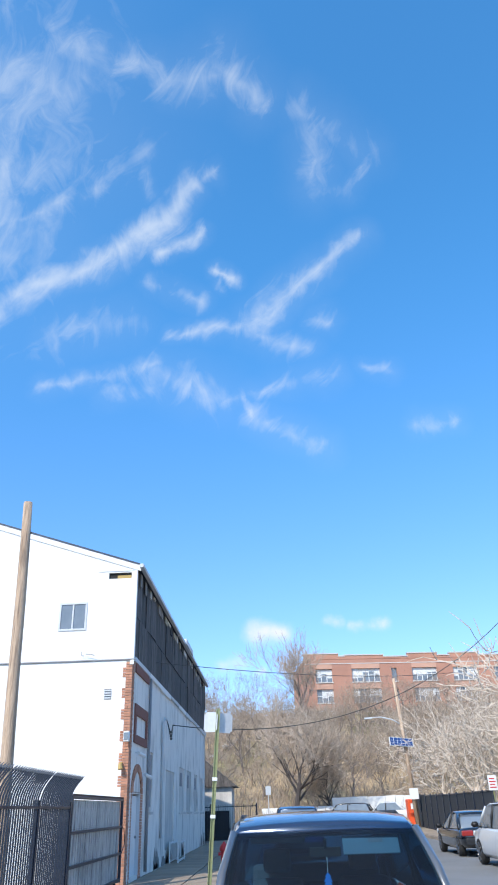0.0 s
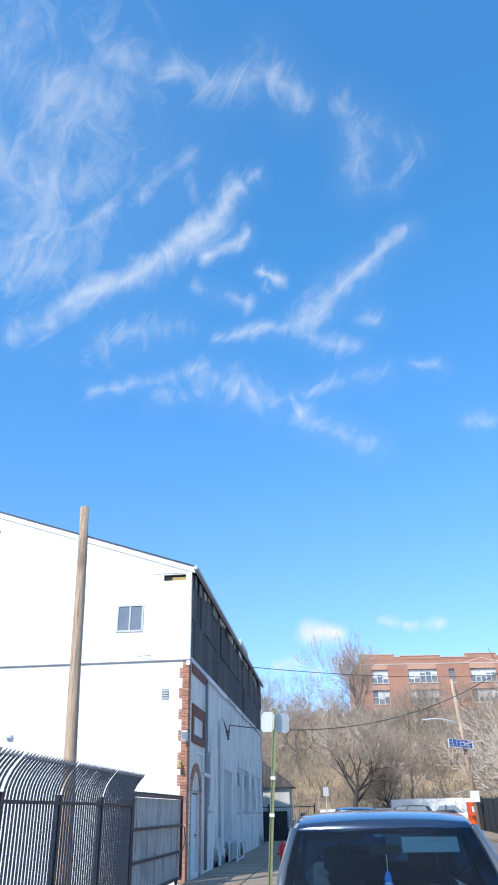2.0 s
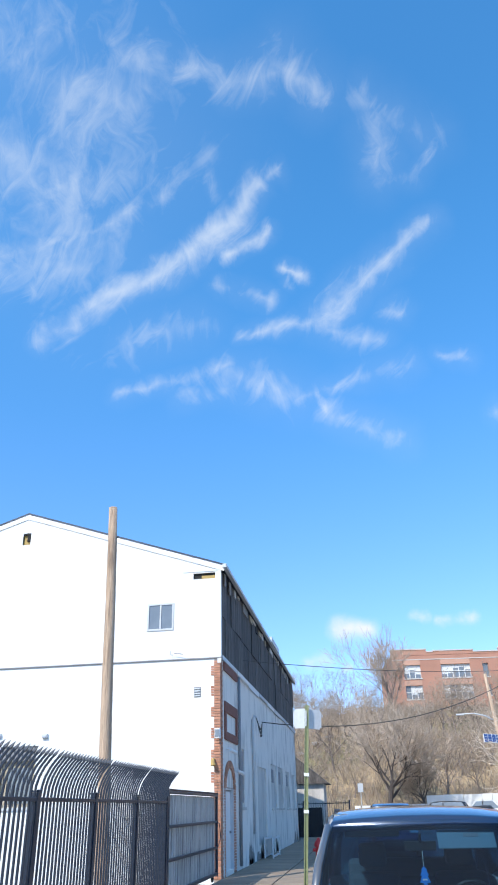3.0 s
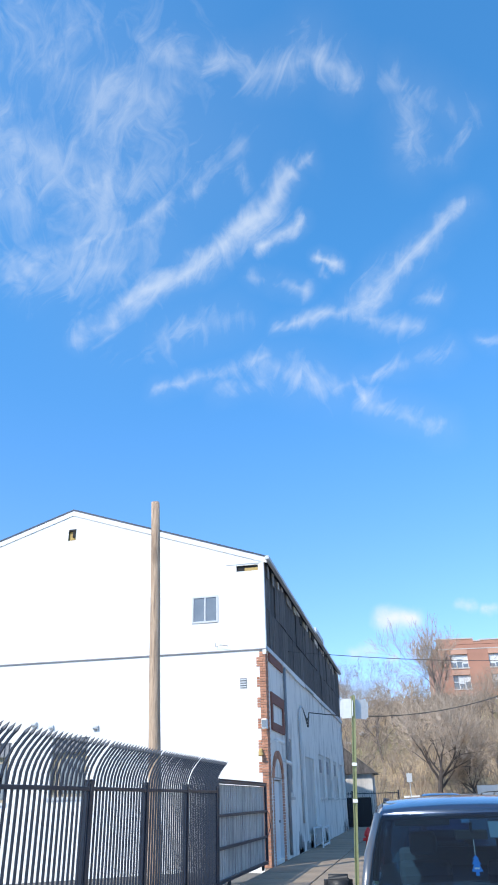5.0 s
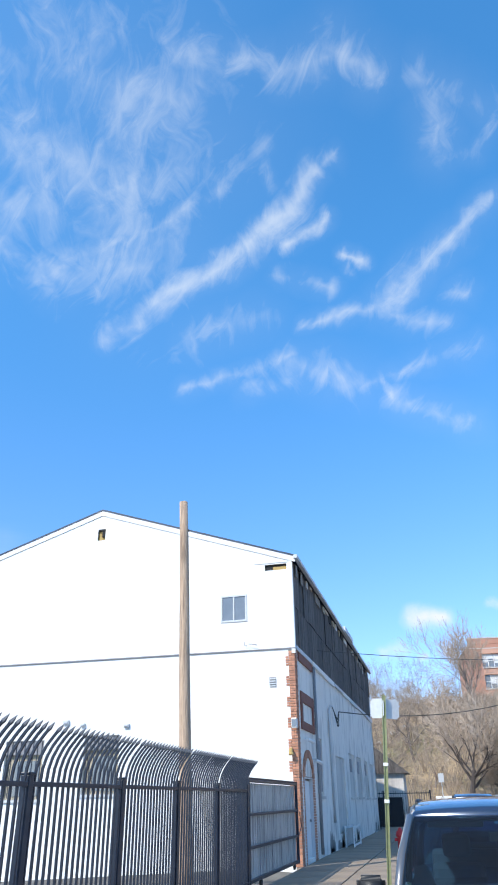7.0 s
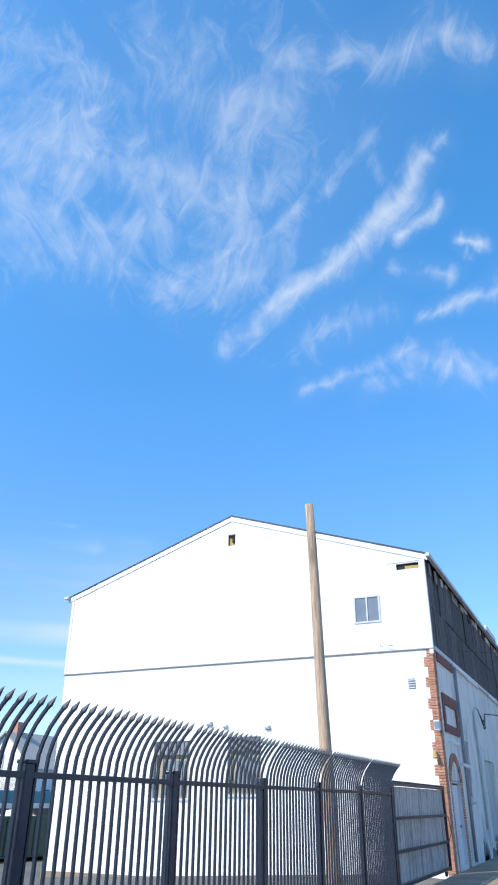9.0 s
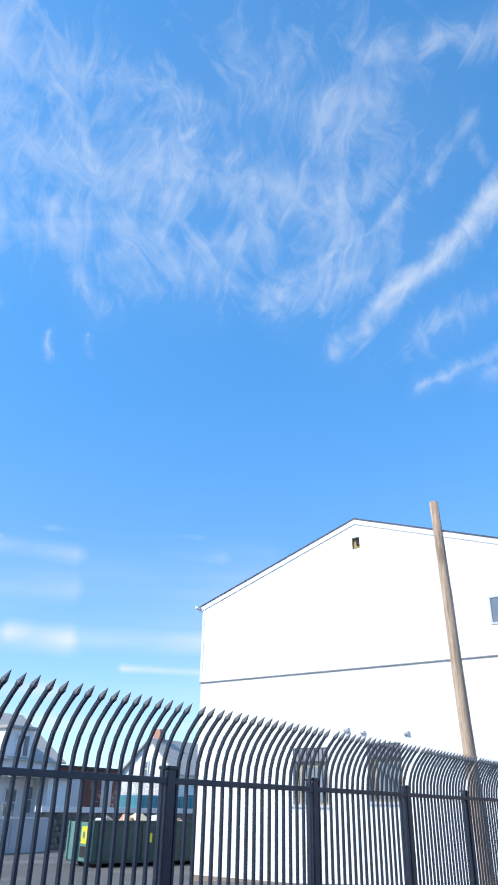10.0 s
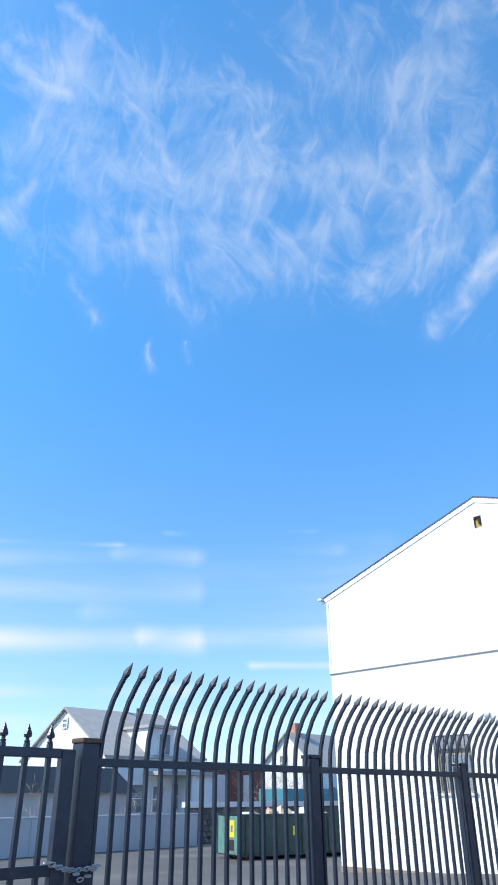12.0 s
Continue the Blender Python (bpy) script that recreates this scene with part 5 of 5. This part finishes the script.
box_part("door_edge", (14.7, 15.6, 40.185, 40.198, 0.15, 1.25), M_ORANGE, ob)

ts = thing("street_sign", "small grey street sign on a thin post by the hill", "sign")
bm = bmesh.new()
tube(bm, [(3.75, 38.0, 0.2), (3.75, 38.0, 3.3)], 0.03, 6)
part("post", bm, M_ALU, ts)
box_part("plate", (3.55, 3.95, 37.94, 37.96, 2.65, 3.25), M_ALU, ts)
# overhead cables
def cable(a, b, sag, r, label):
    t = thing("overhead_cable", label, "cable")
    a, b = Vector(a), Vector(b)
    bm = bmesh.new()
    tube(bm, [a.lerp(b, k / 24) - Vector((0, 0, sag * 4 * (k / 24) * (1 - k / 24))) for k in range(25)], r, 6)
    part("wire", bm, M_CABLE, t)


cable((0.36, 7.0, 4.72), (17.5, 18.0, 10.9), 2.0, 0.020, "black service cable sagging across the street")
cable((0.05, 4.5, 6.65), (30.0, 44.0, 13.6), 1.2, 0.014, "thin black cable strung across the street")


# ---------------------------------------------------------------- brick apartment house on the hill
apt = thing("apartment_building", "long red brick apartment house with pale coping on the hill", "building", at=pose(9.95, 95.6, 8.25, 0, 0, 6.0))
rows, bays = [], [(1.75, 4.4), (7.6, 12.2), (14.1, 15.0), (17.5, 21.6), (24.3, 28.4), (31.2, 32.2), (34.5, 38.6), (41.5, 45.8)]
aw = []
for r in range(4):
    z0 = 11.1 - 3.1 * r
    for a, b in bays:
        if r and b - a < 1.2:
            aw.append((a, b, z0 + 0.3, z0 + 1.9))
        else:
            aw.append((a, b, z0, z0 + 2.0))
bm = bmesh.new()
pierced(bm, 0, 50, -3, 14.6, aw, 0.5, lambda u, d, z: (u, d, z))
part("front_wall", bm, M_APT, apt)
box_part("end_wall", (0.0, 0.5, 0.51, 14, -3, 14.6), M_APT, apt)
box_part("back_wall", (0.5, 50, 13.5, 14, -3, 14.6), M_APT, apt)
box_part("roof", (0.5, 50, 0.51, 13.49, 14.2, 14.4), M_ROOF, apt)
for a, b, h in ((0, 5.6, 0.55), (5.6, 6.6, 0.15), (6.6, 13, 0.3), (13, 17, 0.0), (17, 22, 0.5), (22, 24, 0.1), (24, 29, 0.45), (29, 34, 0.05), (34, 39, 0.5), (39, 50, 0.2)):
    box_part("parapet", (a, b, -0.05, 0.45, 14.6, 14.85 + h), M_APT, apt)
    box_part("coping", (a - 0.05, b + 0.05, -0.12, 0.52, 14.85 + h, 15.02 + h), M_COPING, apt)
box_part("string_course", (-0.03, 50, -0.06, -0.004, 13.85, 13.98), M_COPING, apt)
for a, b, c, d in aw:
    wi = box_part("window", (a, b, 0.30, 0.36, c, d), M_DARKGLASS, apt)
    box_part("sill", (a - 0.1, b + 0.1, -0.10, 0.2, c - 0.18, c), M_COPING, wi)
    if b - a > 1.2:
        box_part("lintel_band", (a, b, -0.03, -0.004, d + 0.01, d + 0.75), M_APTBAND, apt)
        n = 3 if b - a < 3 else 5
        for k in range(n + 1):
            x = a + (b - a) * k / n
            box_part("mullion", (x - 0.06, x + 0.06, 0.22, 0.29, c, d), M_PAINTW, wi)
        box_part("transom", (a, b, 0.23, 0.285, (c + d) / 2 - 0.05, (c + d) / 2 + 0.05), M_PAINTW, wi)
        rr = random.Random(int(a * 31 + c * 7))
        for k in range(n):
            if rr.random() < 0.7:
                x = a + (b - a) * k / n
                box_part("blind", (x + 0.08, x + (b - a) / n - 0.08, 0.292, 0.298, d - rr.uniform(0.4, 1.5), d - 0.03), M_PAINTW, wi, "pale window blind")
box_part("roof_stack", (8.4, 9.0, 4, 4.6, 14.4, 16.1), M_APT, apt)


# ---------------------------------------------------------------- bare trees
def tree_meshes(seed, height, trunk_r, spread, kids=(6, 5, 4, 4, 3), droop=0.0, mats=(None, None), fork=0.30, thin=0.014):
    """Trunk and limbs, and the twigs of a bare tree, as two meshes. fork: share of the height below the first limbs."""
    rn = random.Random(seed)
    data = {0: ([], []), 1: ([], [])}

    def limb(p, d, r, length, level):
        verts, faces = data[0 if level < 3 else 1]
        sides = 7 if level < 1 else (5 if level < 3 else 3)
        n = (5, 5, 4, 3, 3, 2)[level]
        pts, rad = [p], [r]
        cur, dd = p, d
        bend = Vector((rn.uniform(-1, 1), rn.uniform(-1, 1), rn.uniform(-0.3, 0.9))) * (0.05, 0.12, 0.14, 0.14, 0.16, 0.18)[level]
        for k in range(n):
            dd = (dd + bend + Vector((rn.uniform(-1, 1), rn.uniform(-1, 1), rn.uniform(-0.8, 0.8))) * (0.06, 0.16, 0.20, 0.20, 0.22, 0.25)[level]).normalized()
            cur = cur + dd * (length / n)
            pts.append(cur)
            rad.append(r * (1 - (0.40 if level == 0 else 0.62) * (k + 1) / n))
        start = len(verts)
        side = dd.cross(Vector((0.31, 0.22, 0.93))).normalized()
        for q, rr in zip(pts, rad):
            up = dd.cross(side)
            for k in range(sides):
                a = 2 * math.pi * k / sides
                verts.append(q + rr * (math.cos(a) * side + math.sin(a) * up))
        for i in range(n):
            for k in range(sides):
                a, b = start + i * sides + k, start + i * sides + (k + 1) % sides
                faces.append((a, b, b + sides, a + sides))
        if level >= len(kids):
            return
        turn = rn.uniform(0, 6.3)
        for k in range(kids[level]):
            f = 1.0 if k == 0 else rn.uniform(0.55 if level == 0 else 0.25, 0.98)
            i = min(n - 1, int(f * n))
            q = pts[i].lerp(pts[i + 1], f * n - i) if f < 1 else pts[-1]
            turn += 2.4 + rn.uniform(-0.5, 0.5)
            flat = dd.orthogonal().normalized()
            axis = Matrix.Rotation(turn, 3, dd) @ flat
            ang = rn.uniform(0.55, 1.05) * spread if k else rn.uniform(0.12, 0.4)
            nd = (Matrix.Rotation(ang, 3, axis) @ dd)
            nd = (nd + Vector((0, 0, 0.10 - droop))).normalized()
            limb(q, nd, max(thin, rad[i + 1] * rn.uniform(0.5, 0.72)), length * rn.uniform(0.50, 0.80) * (1.35 if level == 0 else 1.0), level + 1)

    limb(Vector((0, 0, -0.4)), Vector((rn.uniform(-0.12, 0.12), rn.uniform(-0.12, 0.12), 1)).normalized(), trunk_r, height * fork, 0)
    out = []
    for k, nm in ((0, "trunk"), (1, "crown")):
        me = bpy.data.meshes.new(nm)
        me.from_pydata([tuple(v) for v in data[k][0]], [], data[k][1])
        me.materials.append(mats[k])
        out.append(me)
    return out


def tree(meshes, x, y, z, turn, size, label, group):
    t = thing("bare_tree", label, "tree", group, at=pose(x, y, z, 0, 0, turn) @ Matrix.Diagonal((size, size, size, 1)))
    for nm, me in zip(("trunk", "crown"), meshes):
        ob = new(nm, me)
        ob.parent = t


kinds = [tree_meshes(sd, 12.0, 0.17, sp, (6, 4, 4, 3, 3), 0.0, (M_BARK, M_TWIG), fk) for sd, sp, fk in ((3, 0.95, 0.30), (8, 1.15, 0.24), (15, 0.85, 0.34), (21, 1.05, 0.26))]
pale = [tree_meshes(sd, 13.0, 0.27, 1.05, (6, 4, 4, 3, 2), 0.06, (M_PALEBARK, M_PALEBARK), 0.24, 0.024) for sd in (5, 12)]
dark = tree_meshes(44, 13.0, 0.21, 0.92, (8, 6, 5, 4, 3), -0.03, (M_DARKBARK, M_TWIG), 0.20, 0.016)
tall = tree_meshes(76, 14.0, 0.20, 0.5, (8, 6, 4, 4, 3), -0.05, (M_BARK, M_TWIG), 0.34, 0.018)
rt = random.Random(9)
for k in range(96):
    x = -14 + 60 * ((k * 0.618) % 1.0)
    y = 54 + 36 * ((k * 0.367 + 0.13) % 1.0)
    size = rt.uniform(0.55, 1.05) * (0.74 if y > 78 else 1.0)
    tree(kinds[k % 4], x, y, ground_z(x, y), rt.uniform(0, 360), size, "bare grey-brown tree on the dry hillside", "bare trees on the hillside")
tree(dark, 6.2, 51.0, ground_z(6.2, 51), 40, 1.45, "spreading dark bare tree at the foot of the hill", "bare trees on the hillside")
tree(dark, 9.4, 52.6, ground_z(9.4, 52.6), 200, 0.72, "dark bare tree leaning at the foot of the hill", "bare trees on the hillside")
tree(tall, 9.0, 78.0, ground_z(9.0, 78), 10, 1.0, "tall bare tree in front of the brick apartments", "bare trees on the hillside")
for k, (x, y, sz) in enumerate(((17.2, 30.0, 0.95), (19.5, 34.0, 1.05), (21.0, 28.0, 1.1), (22.5, 40.0, 1.0), (18.4, 43.0, 0.9), (18.9, 16.0, 1.35), (17.0, 37.0, 0.85), (20.2, 38.5, 0.95), (24.5, 34.0, 1.1))):
    tree(pale[k % 2], x, y, ground_z(x, y) + 0.2, 70 * k, sz, "pale-barked bare tree behind the screened fence", "pale trees behind the fence")
tree(kinds[3], -36.0, 21.5, -0.8, 0, 0.62, "small bare tree behind the rubble wall", "bare trees behind the yard")
tree(kinds[2], -46.0, 46.0, -0.8, 50, 0.8, "bare tree beyond the white houses", "bare trees behind the yard")
tree(kinds[0], -27.5, 44.0, -0.8, 120, 0.7, "bare tree beyond the white houses", "bare trees behind the yard")

# brush and saplings over the hillside
rb = random.Random(31)
verts, faces = [], []
for k in range(7000):
    x, y = rb.uniform(-14, 50), rb.uniform(50, 94)
    z = land(x, y)
    for j in range(4):
        h = rb.uniform(0.25, 1.6)
        a, lean = rb.uniform(0, 6.28), rb.uniform(0.3, 1.5) * h
        dx, dy, i = lean * math.cos(a), lean * math.sin(a), len(verts)
        w = rb.uniform(0.012, 0.026)
        verts += [(x - w, y, z - 0.1), (x + w, y, z - 0.1), (x + 0.4 * dx - w, y + 0.4 * dy, z + 0.75 * h), (x + 0.4 * dx + w, y + 0.4 * dy, z + 0.75 * h), (x + dx, y + dy, z + h * rb.uniform(0.5, 1.1))]
        faces += [(i, i + 1, i + 3, i + 2), (i + 2, i + 3, i + 4)]
me = bpy.data.meshes.new("brush")
me.from_pydata(verts, [], faces)
me.materials.append(M_TWIG)
tagged(new("brush", me), "dry leafless brush covering the hillside", "brush", kind="stuff")
rs = random.Random(77)
for k in range(14):
    x, y = rs.uniform(-4, 26), rs.uniform(56, 78)
    bm = bmesh.new()
    bmesh.ops.create_icosphere(bm, subdivisions=1, radius=rs.uniform(0.25, 0.5))
    for v in bm.verts:
        v.co = v.co * rs.uniform(0.7, 1.2)
        v.co.z *= 0.6
    rk = finish("boulder", bm, M_COPING)
    rk.location = (x, y, ground_z(x, y) + 0.25)
    tagged(rk, "pale boulder showing through brush on the hillside", "rock", "boulders on the hillside")


# ---------------------------------------------------------------- behind the yard
dm = thing("dumpster", "long dark green roll-off dumpster heaped with rubbish", "dumpster", at=pose(-20.6, 1.6, -0.68, 0, 0, 73))
box_part("floor", (0, 6.2, 0, 2.3, 0.16, 0.24), M_DUMP, dm)
for y in (0.0, 2.22):
    bm = bmesh.new()
    box(bm, 0, 6.2, y, y + 0.08, 0.2, 1.66)
    part("side_wall", bm, M_DUMP, dm, "", 0.01)
    for k in range(9):
        yy = y - 0.07 if y < 1 else y + 0.081
        box_part("rib", (0.25 + 0.70 * k, 0.37 + 0.70 * k, yy, yy + 0.069, 0.24, 1.60), M_DUMP, dm, "", 0.01)
    box_part("top_rail", (-0.02, 6.22, y - 0.03, y + 0.11, 1.661, 1.74), M_DUMP, dm, "", 0.015)
box_part("end_plate", (-0.06, -0.001, 0.02, 2.28, 0.2, 1.66), M_DUMPLIT, dm, "green end plate coloured lighter as if sunlit", 0.01)
for y in (0.05, 1.1, 2.1):
    box_part("end_rib", (-0.13, -0.061, y, y + 0.12, 0.2, 1.66), M_DUMPLIT, dm, "", 0.01)
box_part("placard", (-0.075, -0.062, 0.45, 0.95, 0.85, 1.5), M_YELLOW, dm, "yellow placard with dark print")
box_part("placard_print", (-0.082, -0.076, 0.62, 0.80, 1.05, 1.3), M_BARS, dm)
box_part("placard", (2.60, 2.86, -0.012, -0.001, 0.9, 1.25), M_YELLOW, dm, "small yellow placard")
# near-black block raised from the end plate
box_part("end_gap", (-0.075, -0.062, 0.5, 1.0, 0.35, 0.75), M_VOID, dm)
box_part("far_plate", (6.2, 6.26, 0.02, 2.28, 0.2, 1.66), M_DUMP, dm)
for x in (0.5, 5.6):
    bm = bmesh.new()
    tube(bm, [(x, 0.25, 0.1), (x, 2.05, 0.1)], 0.1, 10)
    part("roller", bm, M_RUST, dm)
for k in range(16):
    bm = bmesh.new()
    s = rs.uniform(0.18, 0.4)
    box(bm, -s, s, -s * 0.7, s * 0.7, -s * 0.5, s * 0.5)
    rub = finish("rubbish", bm, (M_TRASH, M_PAINTW, M_TAN, M_APTBAND)[k % 4], 0.03)
    rub.matrix_basis = dm.matrix_basis @ pose(rs.uniform(0.5, 5.8), rs.uniform(0.5, 1.8), rs.uniform(1.52, 1.66), rs.uniform(-35, 35), rs.uniform(-35, 35), rs.uniform(0, 180))
    tagged(rub, "piece of discarded board or box heaped in the dumpster", "rubbish", "rubbish in the dumpster")
bm = bmesh.new()
box(bm, 0.1, 6.1, 0.1, 2.2, 0.3, 1.45)
heap = finish("rubbish_heap", bm, M_TRASH, 0.05)
heap.matrix_basis = dm.matrix_basis.copy()
tagged(heap, "dark heap of mixed rubbish filling the dumpster", "rubbish", kind="stuff")

gw = thing("grey_wall", "smooth grey rendered boundary wall of the yard", "wall", kind="structure")
for k in range(8):
    y = -14.0 + 2.7 * k
    x = -29.6 - 0.055 * (y + 6)
    box_part("bay", (-0.12, 0.12, 0.01, 2.69, -0.2, 1.56), M_GREYWALL, gw, "", 0.01, pose(x, y, -0.68, 0, 0, 3.1))
    box_part("coping", (-0.15, 0.15, 0.0, 2.7, 1.565, 1.625), M_VINYL, gw, "", 0.01, pose(x, y, -0.68, 0, 0, 3.1))
sw = thing("rubble_wall", "dark rubble stone wall with pale coping behind the dumpster", "wall", kind="structure")
box_part("core", (-31.55, -31.2, 7.7, 26, -0.9, 1.20), M_STONE, sw)
stones = []
for k in range(6):
    bm = bmesh.new()
    bmesh.ops.create_icosphere(bm, subdivisions=2, radius=0.24)
    for v in bm.verts:
        v.co *= rs.uniform(0.85, 1.1)
        v.co.x *= 0.45
        v.co.z *= 0.75
    me = bpy.data.meshes.new("stone")
    bm.to_mesh(me)
    bm.free()
    me.materials.append(M_STONE)
    stones.append(me)
for i in range(30):
    for k in range(6):
        piece("stone", stones[(i * 5 + k * 3) % 6], sw, pose(-31.18, 7.9 + 0.40 * i + 0.2 * (k % 2), -0.55 + 0.31 * k, rs.uniform(-20, 20), 0, rs.uniform(-15, 15)))
box_part("coping", (-31.65, -31.05, 7.6, 26, 1.205, 1.50), M_PAINTW, sw, "pale coping")
tl = thing("teal_container", "teal painted skip behind the rubble wall", "container")
box_part("body", (-36.5, -34.0, 19.0, 27.5, -0.7, 2.3), M_TEAL, tl, "", 0.05)
for k in range(7):
    box_part("rib", (-33.999, -33.93, 19.2 + 1.3 * k, 19.4 + 1.3 * k, -0.6, 2.2), M_TEAL, tl)
tk = thing("white_van", "white box van parked beyond the rubble wall", "van")
box_part("box", (-35.5, -33.2, 28.2, 33.5, 0.2, 2.9), M_CARWHITE, tk, "", 0.06)
box_part("cab", (-35.4, -33.3, 33.51, 35.2, 0.2, 2.1), M_CARWHITE, tk, "", 0.1)
for y in (29.2, 34.2):
    bm = bmesh.new()
    tube(bm, [(-33.4, y, -0.3), (-33.15, y, -0.3)], 0.4, 16)
    part("wheel", bm, M_TYRE, tk)
box_part("chassis", (-35.2, -33.4, 28.4, 35.0, -0.3, 0.199), M_BLACKPLASTIC, tk)


def house(name, label, x0, x1, y0, y1, base, eave, ridge, wins, side_wins, gable_wins):
    """A timber house, its ridge along y."""
    h = thing(name, label, "house")
    xm = (x0 + x1) / 2
    bm = bmesh.new()
    rings(bm, [[(x0, y, base), (x1, y, base), (x1, y, eave), (xm, y, ridge), (x0, y, eave)] for y in (y0, y1)])
    part("wall", bm, M_CLAP, h)
    for s, xe in ((-1, x0 - 0.35), (1, x1 + 0.35)):
        drop = (ridge - eave) / (x1 - xm) * abs(xe - xm)
        bm = bmesh.new()
        rings(bm, [[(xm, y, ridge + 0.03), (xe, y, ridge + 0.03 - drop), (xe, y, ridge + 0.15 - drop), (xm, y, ridge + 0.15)] for y in (y0 - 0.3, y1 + 0.3)])
        part("roof", bm, M_SHINGLE, h, "grey shingle roof slope")
    for k in range(int((eave - base) / 0.6)):
        box_part("clapboard", (x1 + 0.002, x1 + 0.02, y0, y1, base + 0.6 * k + 0.03, base + 0.6 * k + 0.06), M_CLAP, h)
    for y, z, w, hh in side_wins:
        wi = box_part("window", (x1 + 0.02, x1 + 0.05, y - w / 2, y + w / 2, z, z + hh), M_DARKGLASS, h)
        for d in ((y - w / 2 - 0.1, y - w / 2, z - 0.1, z + hh + 0.1), (y + w / 2, y + w / 2 + 0.1, z - 0.1, z + hh + 0.1), (y - w / 2, y + w / 2, z - 0.12, z), (y - w / 2, y + w / 2, z + hh, z + hh + 0.12), (y - w / 2, y + w / 2, z + hh / 2 - 0.03, z + hh / 2 + 0.03)):
            box_part("frame", (x1 + 0.02, x1 + 0.10, *d), M_PAINTW, wi)
    for x, z, w, hh in gable_wins:
        wi = box_part("window", (x - w / 2, x + w / 2, y0 - 0.05, y0 - 0.02, z, z + hh), M_DARKGLASS, h)
        for d in ((x - w / 2 - 0.1, x - w / 2, z - 0.1, z + hh + 0.1), (x + w / 2, x + w / 2 + 0.1, z - 0.1, z + hh + 0.1)):
            box_part("frame", (d[0], d[1], y0 - 0.10, y0 - 0.02, d[2], d[3]), M_PAINTW, wi)
        for za in (z - 0.12, z + hh / 2 - 0.03, z + hh):
            box_part("frame", (x - w / 2, x + w / 2, y0 - 0.09, y0 - 0.02, za, za + 0.1), M_PAINTW, wi)
    return h


h1 = house("house", "white clapboard house with grey shingle roof and dormer", -50.6, -39.8, 7.6, 16.2, -0.9, 5.15, 8.45, [], [(9.0, 1.6, 1.0, 1.7), (10.3, 1.6, 1.0, 1.7), (12.2, 1.6, 0.9, 1.6), (14.0, 1.8, 0.9, 1.6), (15.4, 2.2, 0.6, 1.2)],
           [(-45.2, 7.2, 0.5, 0.5), (-42.2, 4.6, 0.8, 1.2), (-43.5, 2.2, 1.0, 1.5)])
box_part("dormer", (-42.6, -39.7, 11.0, 13.4, 5.0, 7.0), M_CLAP, h1)
box_part("dormer_roof", (-42.8, -39.4, 10.8, 13.6, 7.0, 7.2), M_SHINGLE, h1)
dw = box_part("dormer_window", (-39.69, -39.66, 12.0, 13.0, 5.3, 6.6), M_DARKGLASS, h1)
for d in ((11.9, 12.0, 5.2, 6.7), (13.0, 13.1, 5.2, 6.7), (12.45, 12.55, 5.3, 6.6)):
    box_part("frame", (-39.69, -39.6, *d), M_PAINTW, dw)
box_part("porch_roof", (-39.8, -37.9, 11.0, 16.2, 3.9, 4.15), M_SHINGLE, h1, "grey porch roof")
box_part("porch_wall", (-39.75, -38.2, 14.0, 16.2, -0.9, 3.9), M_CLAP, h1)
bm = bmesh.new()
tube(bm, [(-41.8, 11.6, 6.8), (-41.8, 11.6, 8.5)], 0.16, 10)
part("chimney", bm, M_BLACKPLASTIC, h1, "black stove pipe", 0, True)
bm = bmesh.new()
tube(bm, [(-45.2, 13.0, 8.4), (-45.2, 13.0, 8.8), (-45.2, 13.0, 9.0)], [0.08, 0.18, 0.05], 8)
part("roof_vent", bm, M_BLACKPLASTIC, h1)
h2 = house("house", "small white house with brick chimney and grey roof", -42.5, -36.6, 25.6, 38.0, -0.9, 4.6, 7.1, [], [(27.5, 1.6, 0.9, 1.4), (30, 1.6, 0.9, 1.4)], [(-40.0, 4.3, 0.7, 1.1)])
box_part("chimney", (-40.0, -39.3, 26.4, 27.1, 6.2, 8.0), M_APT, h2, "red brick chimney")
h1.location.z, h2.location.z = -0.75, -0.55
rbld = thing("red_building", "low dark red commercial building behind the yard", "building")
box_part("wall", (-52, -47.5, 22.5, 40, -0.9, 4.4), M_REDWALL, rbld)
box_part("roof", (-52.2, -47.3, 22.3, 40.2, 4.4, 4.6), M_BLACKPLASTIC, rbld)
for k in range(4):
    box_part("panel", (-47.49, -47.44, 24.6 + 3.6 * k, 25.9 + 3.6 * k, 0, 3.6), M_VINYL, rbld, "pale door panel")
sh = thing("dark_roofed_shed", "low shed with a black felt roof beyond the grey wall", "shed")
box_part("wall", (-37.5, -33.5, -6.5, 5.0, -0.7, 2.0), M_GREYWALL, sh)
bm = bmesh.new()
rings(bm, [[(-37.9, y, 2.0), (-33.1, y, 2.0), (-35.5, y, 3.35)] for y in (-6.9, 5.4)])
part("roof", bm, M_BLACKPLASTIC, sh)
# dry shrubs against the grey wall
for k, (x, y) in enumerate(((-31.6, 3.2), (-31.9, 5.6), (-31.3, -2.0))):
    me = tree_meshes(60 + k, 4.5, 0.03, 0.9, (4, 4, 3, 3), 0.0, (M_TAN, M_TAN), 0.25, 0.008)
    t = thing("dry_shrub", "straw-coloured leafless shrub behind the grey wall", "shrub", "shrubs behind the grey wall", at=pose(x, y, -0.7))
    for nm, m in zip(("stems", "twigs"), me):
        ob = new(nm, m)
        ob.parent = t
